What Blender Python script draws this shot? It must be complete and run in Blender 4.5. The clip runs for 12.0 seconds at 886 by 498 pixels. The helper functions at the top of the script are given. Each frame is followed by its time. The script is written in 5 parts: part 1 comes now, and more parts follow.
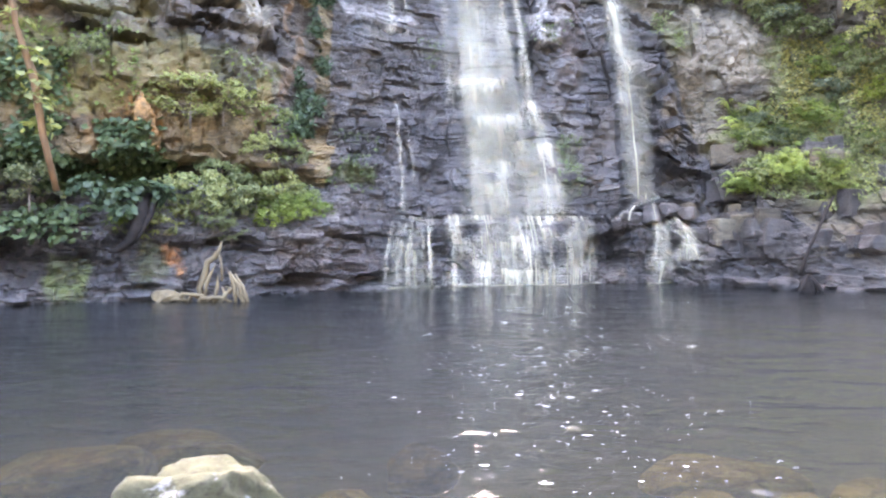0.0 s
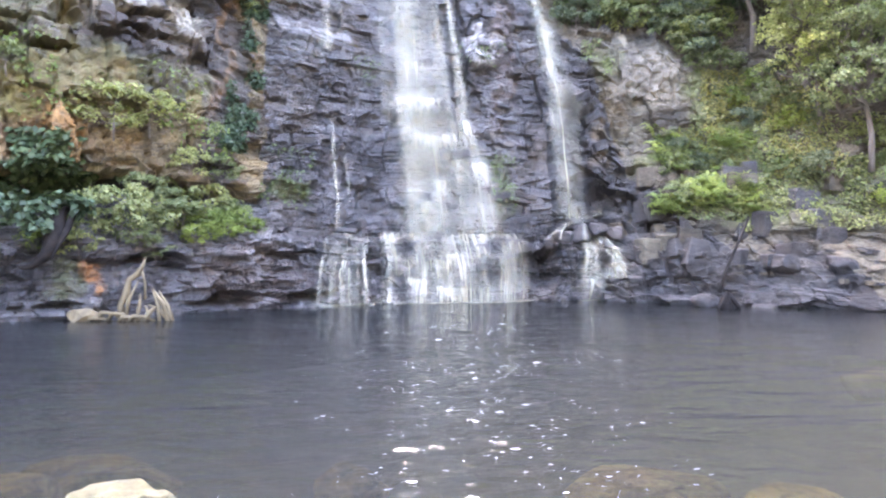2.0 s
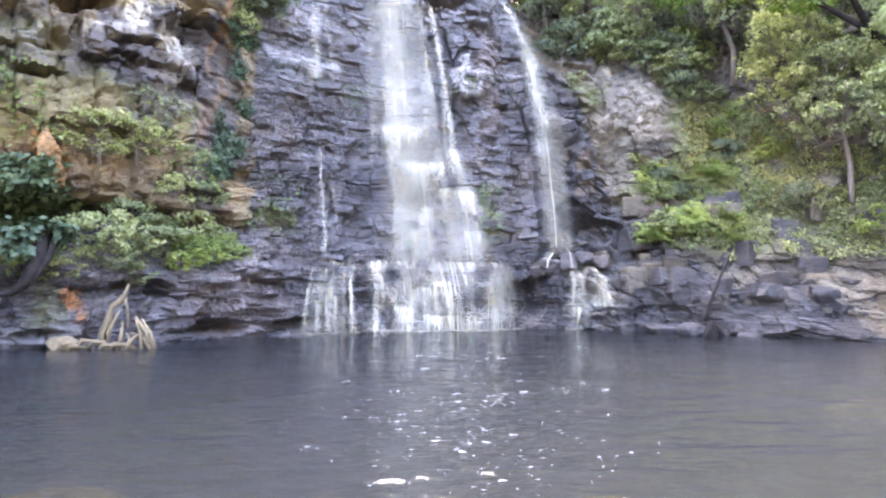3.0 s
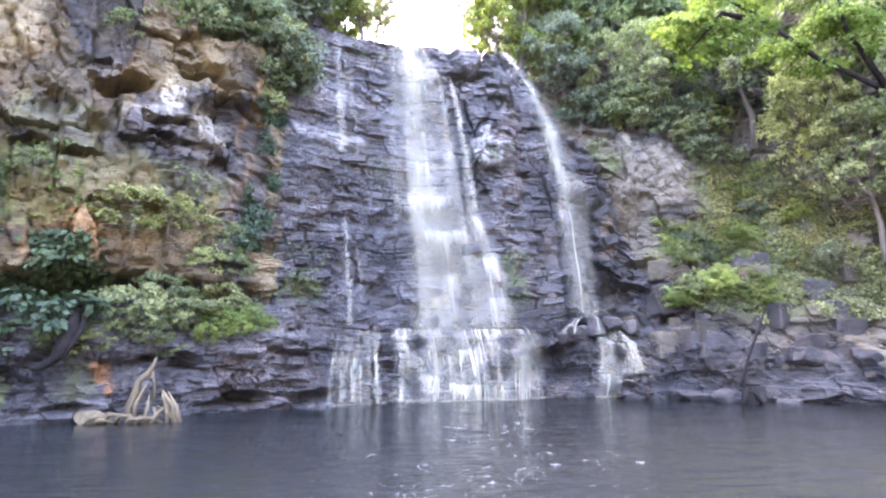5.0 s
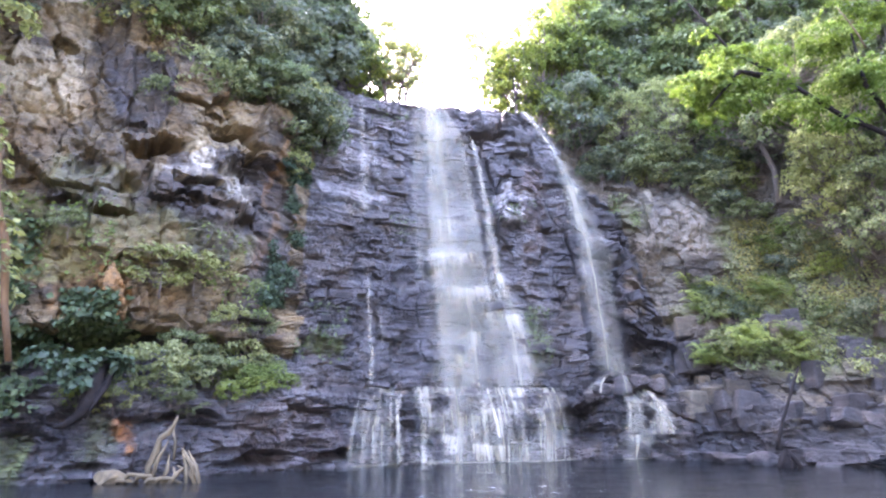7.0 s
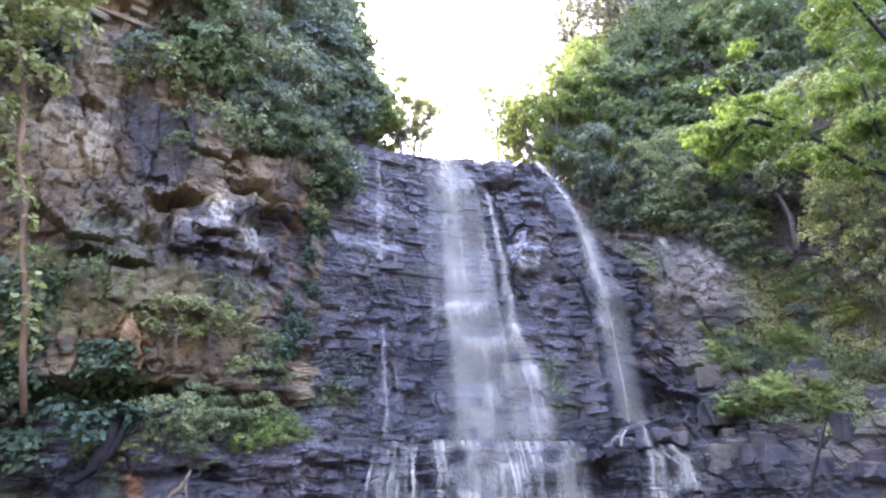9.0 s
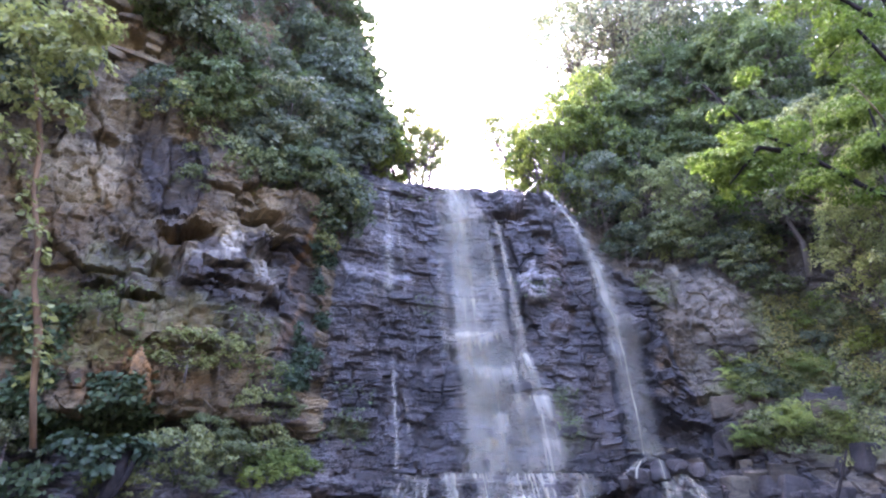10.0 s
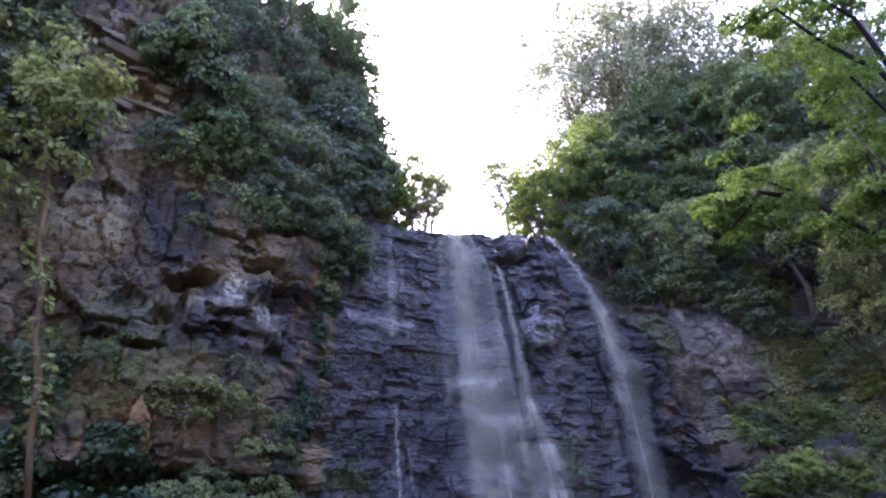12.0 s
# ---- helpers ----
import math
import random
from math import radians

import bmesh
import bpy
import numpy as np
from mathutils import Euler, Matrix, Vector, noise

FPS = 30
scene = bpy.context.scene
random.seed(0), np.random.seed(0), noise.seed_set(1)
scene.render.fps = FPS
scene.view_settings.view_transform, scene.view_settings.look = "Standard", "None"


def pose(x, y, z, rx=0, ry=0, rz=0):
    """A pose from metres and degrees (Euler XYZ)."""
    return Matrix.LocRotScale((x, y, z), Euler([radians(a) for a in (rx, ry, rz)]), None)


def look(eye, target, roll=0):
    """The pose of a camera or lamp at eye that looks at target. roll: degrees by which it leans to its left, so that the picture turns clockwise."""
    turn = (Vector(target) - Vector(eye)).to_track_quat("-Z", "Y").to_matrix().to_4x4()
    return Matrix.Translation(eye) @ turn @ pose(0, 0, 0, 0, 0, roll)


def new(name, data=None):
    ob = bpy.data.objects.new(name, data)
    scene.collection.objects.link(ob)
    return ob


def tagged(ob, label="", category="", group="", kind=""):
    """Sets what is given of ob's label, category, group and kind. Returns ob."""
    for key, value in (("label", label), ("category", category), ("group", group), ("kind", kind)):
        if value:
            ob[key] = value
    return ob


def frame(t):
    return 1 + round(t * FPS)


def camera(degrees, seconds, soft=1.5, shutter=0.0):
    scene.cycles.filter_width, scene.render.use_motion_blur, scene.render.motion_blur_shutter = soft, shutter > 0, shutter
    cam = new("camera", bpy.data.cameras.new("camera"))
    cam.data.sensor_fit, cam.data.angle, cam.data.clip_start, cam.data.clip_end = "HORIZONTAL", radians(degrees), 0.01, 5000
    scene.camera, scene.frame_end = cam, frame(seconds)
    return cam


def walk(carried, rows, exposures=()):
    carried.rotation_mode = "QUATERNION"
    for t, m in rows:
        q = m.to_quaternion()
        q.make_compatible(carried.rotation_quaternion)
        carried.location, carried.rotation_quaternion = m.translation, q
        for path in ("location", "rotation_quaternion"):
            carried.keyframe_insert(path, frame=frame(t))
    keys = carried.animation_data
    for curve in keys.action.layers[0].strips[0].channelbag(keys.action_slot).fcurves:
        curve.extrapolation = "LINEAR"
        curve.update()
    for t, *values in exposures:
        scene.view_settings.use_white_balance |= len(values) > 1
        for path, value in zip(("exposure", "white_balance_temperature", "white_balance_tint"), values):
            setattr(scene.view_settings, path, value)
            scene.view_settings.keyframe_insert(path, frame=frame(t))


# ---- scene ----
cam = camera(70.94, 12.0, soft=2.2)
EYE, TILT = 1.6, -1.0
# seconds, x, z over the eye, yaw, pitch, roll
ROWS = [
    (0.0, 0.0, 0.0, 0.00, 0.00, 0.00),
    (0.5, 0.02, -0.01, -1.83, 0.55, 0.32),
    (1.0, 0.04, -0.02, -3.17, 0.81, 0.32),
    (1.5, 0.05, -0.03, -4.63, 0.98, 0.02),
    (2.0, 0.06, -0.03, -5.79, 1.72, -0.15),
    (2.5, 0.06, -0.03, -6.60, 2.90, -0.25),
    (3.0, 0.06, -0.03, -6.97, 4.30, -0.32),
    (5.0, 0.05, -0.01, -4.74, 10.45, 0.43),
    (5.5, 0.05, 0.0, -3.99, 11.83, 0.45),
    (6.0, 0.04, 0.0, -3.45, 13.23, 0.37),
    (6.5, 0.04, 0.01, -3.14, 14.43, 0.25),
    (7.0, 0.03, 0.01, -2.73, 15.60, 0.18),
    (9.0, 0.02, 0.02, -1.31, 20.17, 0.08),
    (9.5, 0.01, 0.03, -0.84, 21.50, 0.11),
    (10.0, 0.01, 0.03, -0.43, 22.87, 0.30),
    (10.5, 0.0, 0.04, -0.23, 24.05, 0.44),
    (11.0, 0.0, 0.04, -0.14, 25.17, 0.57),
    (11.5, 0.0, 0.05, -0.17, 26.15, 0.63),
    (12.0, 0.0, 0.05, -0.20, 27.06, 0.55),
]
EXPOSURES = [(t, stops + 1.4 + 0.017 * t * (12 - t) / 3 - 0.015 * t, 7020 - 120 * t, 24 + 1.5 * t) for t, stops in ((0.0, 4.05), (2.5, 4.05), (5.0, 3.95), (6.5, 3.75), (8.0, 3.52), (9.5, 3.2), (10.5, 2.85), (11.25, 2.5), (12.0, 2.18))]
walk(cam, [(t, pose(x, 0, EYE + z, TILT) @ pose(0, 0, 0, 0, 0, yaw) @ pose(0, 0, 0, pitch) @ pose(0, 0, 0, 0, roll) @ pose(0, 0, 0, 90))
           for t, x, z, yaw, pitch, roll in ROWS], EXPOSURES)

# ---- sky and sun ----
SUN_UP, SUN_AZ = 50.0, -22.0   # degrees above the horizon; degrees right of straight ahead
world = bpy.data.worlds.new("sky")
scene.world = world
world.use_nodes = True
wn, wl = world.node_tree.nodes, world.node_tree.links
sky = wn.new("ShaderNodeTexSky")
sky.sky_type, sky.sun_disc = "NISHITA", False
sky.sun_elevation, sky.sun_rotation = radians(SUN_UP), radians(SUN_AZ)
sky.air_density, sky.dust_density, sky.ozone_density = 1.2, 5.0, 1.0
wl.new(sky.outputs[0], wn["Background"].inputs[0])
wn["Background"].inputs[1].default_value = 0.15
sun = new("sun", bpy.data.lights.new("sun", "SUN"))
sun.data.energy, sun.data.angle, sun.data.color = 0.72, radians(14), (1.0, 0.95, 0.85)
away = Vector((math.sin(radians(SUN_AZ)) * math.cos(radians(SUN_UP)), math.cos(radians(SUN_AZ)) * math.cos(radians(SUN_UP)), math.sin(radians(SUN_UP))))
sun.matrix_world = look(away * 60, (0, 0, 0))


# ---- materials ----
def mat(name):
    m = bpy.data.materials.new(name)
    m.use_nodes = True
    nt = m.node_tree
    return m, nt.nodes, nt.links, nt.nodes["Principled BSDF"]


def node(n, kind, **kw):
    x = n.new(kind)
    for k, v in kw.items():
        x.inputs[k].default_value = v
    return x


def ramp(n, l, source, stops):
    r = n.new("ShaderNodeValToRGB")
    while len(r.color_ramp.elements) < len(stops):
        r.color_ramp.elements.new(0.5)
    for e, (p, c) in zip(r.color_ramp.elements, stops):
        e.position, e.color = p, (*c, 1)
    l.new(source, r.inputs[0])
    return r.outputs[0]


def mix(n, l, fac, a, b, blend="MIX"):
    x = n.new("ShaderNodeMix")
    x.data_type, x.blend_type = "RGBA", blend
    for sock, v in ((x.inputs[0], fac), (x.inputs[6], a), (x.inputs[7], b)):
        if isinstance(v, (int, float)):
            sock.default_value = v
        elif isinstance(v, tuple):
            sock.default_value = (*v, 1)
        else:
            l.new(v, sock)
    return x.outputs[2]


def noise_tex(n, l, scale, detail=6.0, rough=0.6, stretch=(1, 1, 1), turn=(0, 0, 0)):
    c, m, t = n.new("ShaderNodeNewGeometry"), n.new("ShaderNodeMapping"), node(n, "ShaderNodeTexNoise", Scale=scale, Detail=detail, Roughness=rough)
    m.inputs["Scale"].default_value, m.inputs["Rotation"].default_value = stretch, turn
    l.new(c.outputs["Position"], m.inputs[0])
    l.new(m.outputs[0], t.inputs["Vector"])
    return t.outputs[0]


def rock_material(name, dark, mid, pale, rust, moss, rough_lo, rough_hi, strata=6.0, fine=1.0, chalk_lit_edge=(0.62, 0.6, 0.58)):
    """Bedded rock: two scales of colour, bedding streaks, and the masks of stains and painted lit edges (rust, pale,
    moss) that the mesh carries.
    """
    m, n, l, b = mat(name)
    big = ramp(n, l, noise_tex(n, l, fine * 0.45, 5), [(0.32, dark), (0.5, mid), (0.72, pale)])
    bed = ramp(n, l, noise_tex(n, l, fine * 1.0, 8, 0.65, (0.7, 0.7, strata)), [(0.35, (0.45, 0.45, 0.47)), (0.6, (1, 1, 1))])
    col = mix(n, l, 0.65, big, bed, "MULTIPLY")
    earthy = ramp(n, l, noise_tex(n, l, fine * 0.7, 4, 0.6, (1, 1, 0.6), (0.3, 0.2, 0.9)), [(0.46, (1, 1, 1)), (0.62, (1.0, 0.86, 0.7))])
    col = mix(n, l, 0.8, col, earthy, "MULTIPLY")
    crack = ramp(n, l, noise_tex(n, l, fine * 1.6, 9, 0.75, (0.8, 0.8, 3.0), (0.1, 0.0, 0.4)), [(0.36, (0.3, 0.3, 0.32)), (0.45, (1, 1, 1))])
    col = mix(n, l, 0.6, col, crack, "MULTIPLY")
    hair = ramp(n, l, noise_tex(n, l, fine * 4.5, 10, 0.75, (0.8, 0.8, 2.6), (0.2, 0.1, 1.4)), [(0.38, (0.35, 0.35, 0.37)), (0.46, (1, 1, 1)), (0.62, (1, 1, 1)), (0.74, (1.2, 1.2, 1.22))])
    col = mix(n, l, 0.75, col, hair, "MULTIPLY")
    seam = ramp(n, l, noise_tex(n, l, fine * 0.9, 7, 0.6, (0.45, 0.45, strata * 0.8), (0.06, 0.03, 0.2)), [(0.465, (1, 1, 1)), (0.5, (0.22, 0.22, 0.23)), (0.52, (1, 1, 1))])
    col = mix(n, l, 0.75, col, seam, "MULTIPLY")
    grain = ramp(n, l, noise_tex(n, l, fine * 14.0, 8, 0.7), [(0.3, (0.5, 0.5, 0.5)), (0.7, (1.15, 1.15, 1.15))])
    col = mix(n, l, 0.8, col, grain, "MULTIPLY")
    att = n.new("ShaderNodeAttribute")
    att.attribute_name = "stain_lit_edge"
    sep = n.new("ShaderNodeSeparateColor")
    l.new(att.outputs["Color"], sep.inputs[0])
    patch = noise_tex(n, l, fine * 2.6, 7, 0.7)
    for i, c in ((0, rust), (1, chalk_lit_edge), (2, moss)):
        mul = n.new("ShaderNodeMath")
        mul.operation = "MULTIPLY"
        l.new(sep.outputs[i], mul.inputs[0])
        l.new(ramp(n, l, patch, [(0.36, (0, 0, 0)), (0.56, (1, 1, 1))]), mul.inputs[1])
        col = mix(n, l, mul.outputs[0], col, mix(n, l, 0.6, c, grain, "MULTIPLY"))
    l.new(col, b.inputs["Base Color"])
    rr = n.new("ShaderNodeMapRange")
    rr.inputs[3].default_value, rr.inputs[4].default_value = rough_lo, rough_hi
    l.new(noise_tex(n, l, fine * 1.7, 6), rr.inputs[0])
    l.new(rr.outputs[0], b.inputs["Roughness"])
    bump = node(n, "ShaderNodeBump", Strength=0.95, Distance=0.09 / fine)
    l.new(noise_tex(n, l, fine * 6.5, 12, 0.78, (1, 1, 2.2)), bump.inputs["Height"])
    bedding = node(n, "ShaderNodeBump", Strength=0.5, Distance=0.05 / fine)
    l.new(noise_tex(n, l, fine * 1.4, 6, 0.7, (0.6, 0.6, strata * 2)), bedding.inputs["Height"])
    l.new(bump.outputs[0], bedding.inputs["Normal"])
    l.new(bedding.outputs[0], b.inputs["Normal"])
    return m


WET_ROCK = rock_material("wet_rock", (0.027, 0.026, 0.0257), (0.093, 0.089, 0.087), (0.215, 0.208, 0.199), (0.4, 0.17, 0.045), (0.13, 0.16, 0.04), 0.22, 0.55, 7.0)
BROWN_ROCK = rock_material("brown_rock", (0.044, 0.035, 0.023), (0.182, 0.14, 0.069), (0.33, 0.262, 0.134), (0.36, 0.195, 0.065), (0.19, 0.2, 0.065), 0.5, 0.9, 1.4, 1.3, (0.5, 0.43, 0.27))
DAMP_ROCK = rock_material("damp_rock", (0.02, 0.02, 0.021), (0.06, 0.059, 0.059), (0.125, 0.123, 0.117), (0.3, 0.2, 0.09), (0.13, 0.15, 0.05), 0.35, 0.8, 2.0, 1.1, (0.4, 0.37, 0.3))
SEEP_ROCK = rock_material("seeping_rock", (0.024, 0.02, 0.017), (0.08, 0.067, 0.05), (0.2, 0.175, 0.125), (0.3, 0.165, 0.065), (0.15, 0.16, 0.05), 0.22, 0.6, 1.6, 1.5, (0.6, 0.56, 0.44))
GREY_ROCK = rock_material("grey_rock", (0.05, 0.045, 0.033), (0.132, 0.116, 0.08), (0.225, 0.198, 0.136), (0.3, 0.2, 0.09), (0.17, 0.2, 0.06), 0.45, 0.9, 3.0, 1.0, (0.36, 0.325, 0.25))
BED_ROCK = rock_material("bed_rock", (0.2, 0.14, 0.035), (0.38, 0.27, 0.07), (0.48, 0.35, 0.11), (0.3, 0.2, 0.08), (0.2, 0.2, 0.05), 0.6, 0.9, 1.0, 2.5)


def lichen_material():
    """Pale stone grown over with grey-green and white lichen, dark pits between."""
    m, n, l, b = mat("lichen_stone")
    col = ramp(n, l, noise_tex(n, l, 5.0, 8, 0.65), [(0.3, (0.012, 0.012, 0.005)), (0.45, (0.034, 0.036, 0.014)), (0.6, (0.05, 0.052, 0.026)), (0.75, (0.068, 0.068, 0.043))])
    olive = ramp(n, l, noise_tex(n, l, 3.1, 6, 0.6, (1, 1, 1), (0.7, 0.2, 1.1)), [(0.5, (1, 1, 1)), (0.62, (0.82, 0.88, 0.45))])
    col = mix(n, l, 0.85, col, olive, "MULTIPLY")
    white = ramp(n, l, noise_tex(n, l, 4.2, 9, 0.62, (1, 1, 1.7), (0.1, 0.5, 2.2)), [(0.585, (0, 0, 0)), (0.63, (1, 1, 1))])
    col = mix(n, l, white, col, (0.15, 0.152, 0.14))
    pits = ramp(n, l, noise_tex(n, l, 17.0, 8, 0.7, (1, 1, 1.5)), [(0.34, (0.25, 0.25, 0.24)), (0.46, (1, 1, 1))])
    col = mix(n, l, 0.85, col, pits, "MULTIPLY")
    grain = ramp(n, l, noise_tex(n, l, 70.0, 6, 0.7), [(0.3, (0.65, 0.65, 0.65)), (0.7, (1.15, 1.15, 1.15))])
    l.new(mix(n, l, 0.8, col, grain, "MULTIPLY"), b.inputs["Base Color"])
    b.inputs["Roughness"].default_value = 0.9
    bump = node(n, "ShaderNodeBump", Strength=0.9, Distance=0.03)
    l.new(noise_tex(n, l, 14.0, 12, 0.72), bump.inputs["Height"])
    l.new(bump.outputs[0], b.inputs["Normal"])
    return m


LICHEN = lichen_material()


def leaf_material(name, dark, light, glow=0.35, rough=0.5, sheen=0.2):
    m, n, l, b = mat(name)
    info, geo = n.new("ShaderNodeObjectInfo"), n.new("ShaderNodeNewGeometry")
    c = ramp(n, l, geo.outputs["Random Per Island"], [(0.0, dark), (0.75, light), (1.0, tuple(min(1, 1.15 * v) for v in light))])
    tint = ramp(n, l, info.outputs["Random"], [(0.0, (0.7, 0.74, 0.72)), (0.5, (0.85, 0.88, 0.85)), (1.0, (1.25, 1.16, 0.9))])
    c = mix(n, l, 1.0, c, tint, "MULTIPLY")
    l.new(c, b.inputs["Base Color"])
    b.inputs["Roughness"].default_value = rough
    b.inputs["Specular IOR Level"].default_value = sheen
    tr, mx = n.new("ShaderNodeBsdfTranslucent"), n.new("ShaderNodeMixShader")
    l.new(mix(n, l, 1.0, c, (1.22, 1.27, 0.8), "MULTIPLY"), tr.inputs[0])
    mx.inputs[0].default_value = glow
    l.new(b.outputs[0], mx.inputs[1])
    l.new(tr.outputs[0], mx.inputs[2])
    l.new(mx.outputs[0], n["Material Output"].inputs[0])
    return m


LEAF = leaf_material("broad_leaf", (0.08, 0.11, 0.055), (0.18, 0.225, 0.1), 0.42)
LEAF_DARK = leaf_material("dark_leaf", (0.076, 0.1, 0.074), (0.16, 0.19, 0.125), 0.4, 0.5, 0.25)
LEAF_BRIGHT = leaf_material("bright_leaf", (0.115, 0.155, 0.047), (0.235, 0.295, 0.092), 0.42)
LEAF_SUN = leaf_material("sunlit_leaf", (0.058, 0.096, 0.024), (0.12, 0.178, 0.042), 0.42, 0.6, 0.1)
LEAF_OLIVE = leaf_material("olive_leaf", (0.115, 0.138, 0.07), (0.24, 0.27, 0.135), 0.42)
LEAF_PALE = leaf_material("pale_leaf", (0.16, 0.19, 0.1), (0.32, 0.35, 0.185), 0.45)
LEAF_GREY = leaf_material("grey_leaf", (0.15, 0.165, 0.135), (0.27, 0.29, 0.235), 0.4)
LEAF_DRY = leaf_material("dry_leaf", (0.12, 0.13, 0.06), (0.24, 0.24, 0.115), 0.4)
IVY = leaf_material("ivy_leaf", (0.025, 0.045, 0.024), (0.066, 0.1, 0.053), 0.16, 0.45, 0.2)


def plain_material(name, a, b_, scale, rough, stretch=(1, 1, 1)):
    m, n, l, b = mat(name)
    l.new(ramp(n, l, noise_tex(n, l, scale, 8, 0.7, stretch), [(0.3, a), (0.7, b_)]), b.inputs["Base Color"])
    b.inputs["Roughness"].default_value = rough
    bump = node(n, "ShaderNodeBump", Strength=0.5, Distance=0.02)
    l.new(noise_tex(n, l, scale * 3, 8, 0.7, stretch), bump.inputs["Height"])
    l.new(bump.outputs[0], b.inputs["Normal"])
    return m


BARK = plain_material("grey_bark", (0.09, 0.075, 0.06), (0.22, 0.19, 0.16), 5, 0.9, (1, 1, 0.3))
BARK_BROWN = plain_material("brown_bark", (0.06, 0.04, 0.022), (0.2, 0.115, 0.05), 4, 0.9, (1, 1, 0.3))
DRIFT = plain_material("driftwood", (0.04, 0.032, 0.017), (0.19, 0.148, 0.078), 7, 0.85, (1, 1, 0.4))
DARK_BARK = plain_material("dark_bark", (0.008, 0.008, 0.008), (0.03, 0.026, 0.023), 5, 1.0)
DARK_BARK.node_tree.nodes["Principled BSDF"].inputs["Specular IOR Level"].default_value = 0.08
# white surface colour that stands in for glints on the water
GLINT = plain_material("painted_glint", (0.75, 0.76, 0.76), (0.9, 0.9, 0.9), 9, 0.6)
SOIL = plain_material("soil", (0.03, 0.03, 0.022), (0.085, 0.075, 0.045), 1.5, 0.95)


def water_material():
    m, n, l, b = mat("pool_water")
    n.remove(b)
    murk, clear, body = n.new("ShaderNodeBsdfDiffuse"), n.new("ShaderNodeBsdfTransparent"), n.new("ShaderNodeMixShader")
    murk.inputs[0].default_value = (0.012, 0.0142, 0.0148, 1)
    clear.inputs[0].default_value = (0.72, 0.74, 0.6, 1)
    # clearer over the shallows of the near bank, murky over the deep
    place, axes, deep = n.new("ShaderNodeNewGeometry"), n.new("ShaderNodeSeparateXYZ"), n.new("ShaderNodeMapRange")
    l.new(place.outputs["Position"], axes.inputs[0])
    l.new(axes.outputs[1], deep.inputs[0])
    for k, v in ((1, 3.8), (2, 7.0), (3, 0.68), (4, 0.82)):
        deep.inputs[k].default_value = v
    l.new(deep.outputs[0], body.inputs[0])
    l.new(clear.outputs[0], body.inputs[1])
    l.new(murk.outputs[0], body.inputs[2])
    gloss, fres, top = n.new("ShaderNodeBsdfGlossy"), node(n, "ShaderNodeFresnel", IOR=1.33), n.new("ShaderNodeMixShader")
    gloss.inputs["Roughness"].default_value = 0.06
    bump = node(n, "ShaderNodeBump", Strength=0.5, Distance=0.05)
    l.new(noise_tex(n, l, 2.2, 4, 0.6, (0.7, 1.6, 1)), bump.inputs["Height"])
    l.new(bump.outputs[0], gloss.inputs["Normal"])
    l.new(bump.outputs[0], fres.inputs["Normal"])
    l.new(fres.outputs[0], top.inputs[0])
    l.new(body.outputs[0], top.inputs[1])
    l.new(gloss.outputs[0], top.inputs[2])
    l.new(top.outputs[0], n["Material Output"].inputs[0])
    return m


WATER = water_material()


def foam_material(name, streak_u, streak_v, lo, hi):
    """White falling water: streaks along the fall, thinning out by the mesh's own thickness."""
    m, n, l, b = mat(name)
    b.inputs["Base Color"].default_value = (0.64, 0.612, 0.465, 1)
    b.inputs["Roughness"].default_value = 0.6
    uv, mp = n.new("ShaderNodeUVMap"), n.new("ShaderNodeMapping")
    mp.inputs["Scale"].default_value = (streak_u, streak_v, 1)
    l.new(uv.outputs[0], mp.inputs[0])
    t = node(n, "ShaderNodeTexNoise", Scale=1.0, Detail=6.0, Roughness=0.65)
    l.new(mp.outputs[0], t.inputs["Vector"])
    rr = n.new("ShaderNodeMapRange")
    rr.inputs[1].default_value, rr.inputs[2].default_value = 0.3, 0.75
    rr.inputs[3].default_value, rr.inputs[4].default_value = lo, hi
    l.new(t.outputs[0], rr.inputs[0])
    att, mul = n.new("ShaderNodeAttribute"), n.new("ShaderNodeMath")
    att.attribute_name = "thick"
    mul.operation, mul.use_clamp = "MULTIPLY", True
    l.new(att.outputs["Fac"], mul.inputs[0])
    l.new(rr.outputs[0], mul.inputs[1])
    tr, mx = n.new("ShaderNodeBsdfTransparent"), n.new("ShaderNodeMixShader")
    thru, soft_mix = n.new("ShaderNodeBsdfTranslucent"), n.new("ShaderNodeMixShader")
    thru.inputs[0].default_value = (0.64, 0.612, 0.465, 1)
    soft_mix.inputs[0].default_value = 0.45
    l.new(b.outputs[0], soft_mix.inputs[1])
    l.new(thru.outputs[0], soft_mix.inputs[2])
    l.new(mul.outputs[0], mx.inputs[0])
    l.new(tr.outputs[0], mx.inputs[1])
    l.new(soft_mix.outputs[0], mx.inputs[2])
    l.new(mx.outputs[0], n["Material Output"].inputs[0])
    return m


FOAM = foam_material("falling_water", 4.2, 0.05, 0.2, 0.98)
CASCADE = foam_material("cascade_water", 7.0, 0.14, -0.05, 1.15)
STRAND = foam_material("water_strand", 6.0, 0.3, 0.4, 0.95)


# ---- helpers for shapes ----
def hash2(i, j, seed=0.0):
    v = np.sin(i * 127.1 + j * 311.7 + seed * 74.7) * 43758.5453
    return v - np.floor(v)


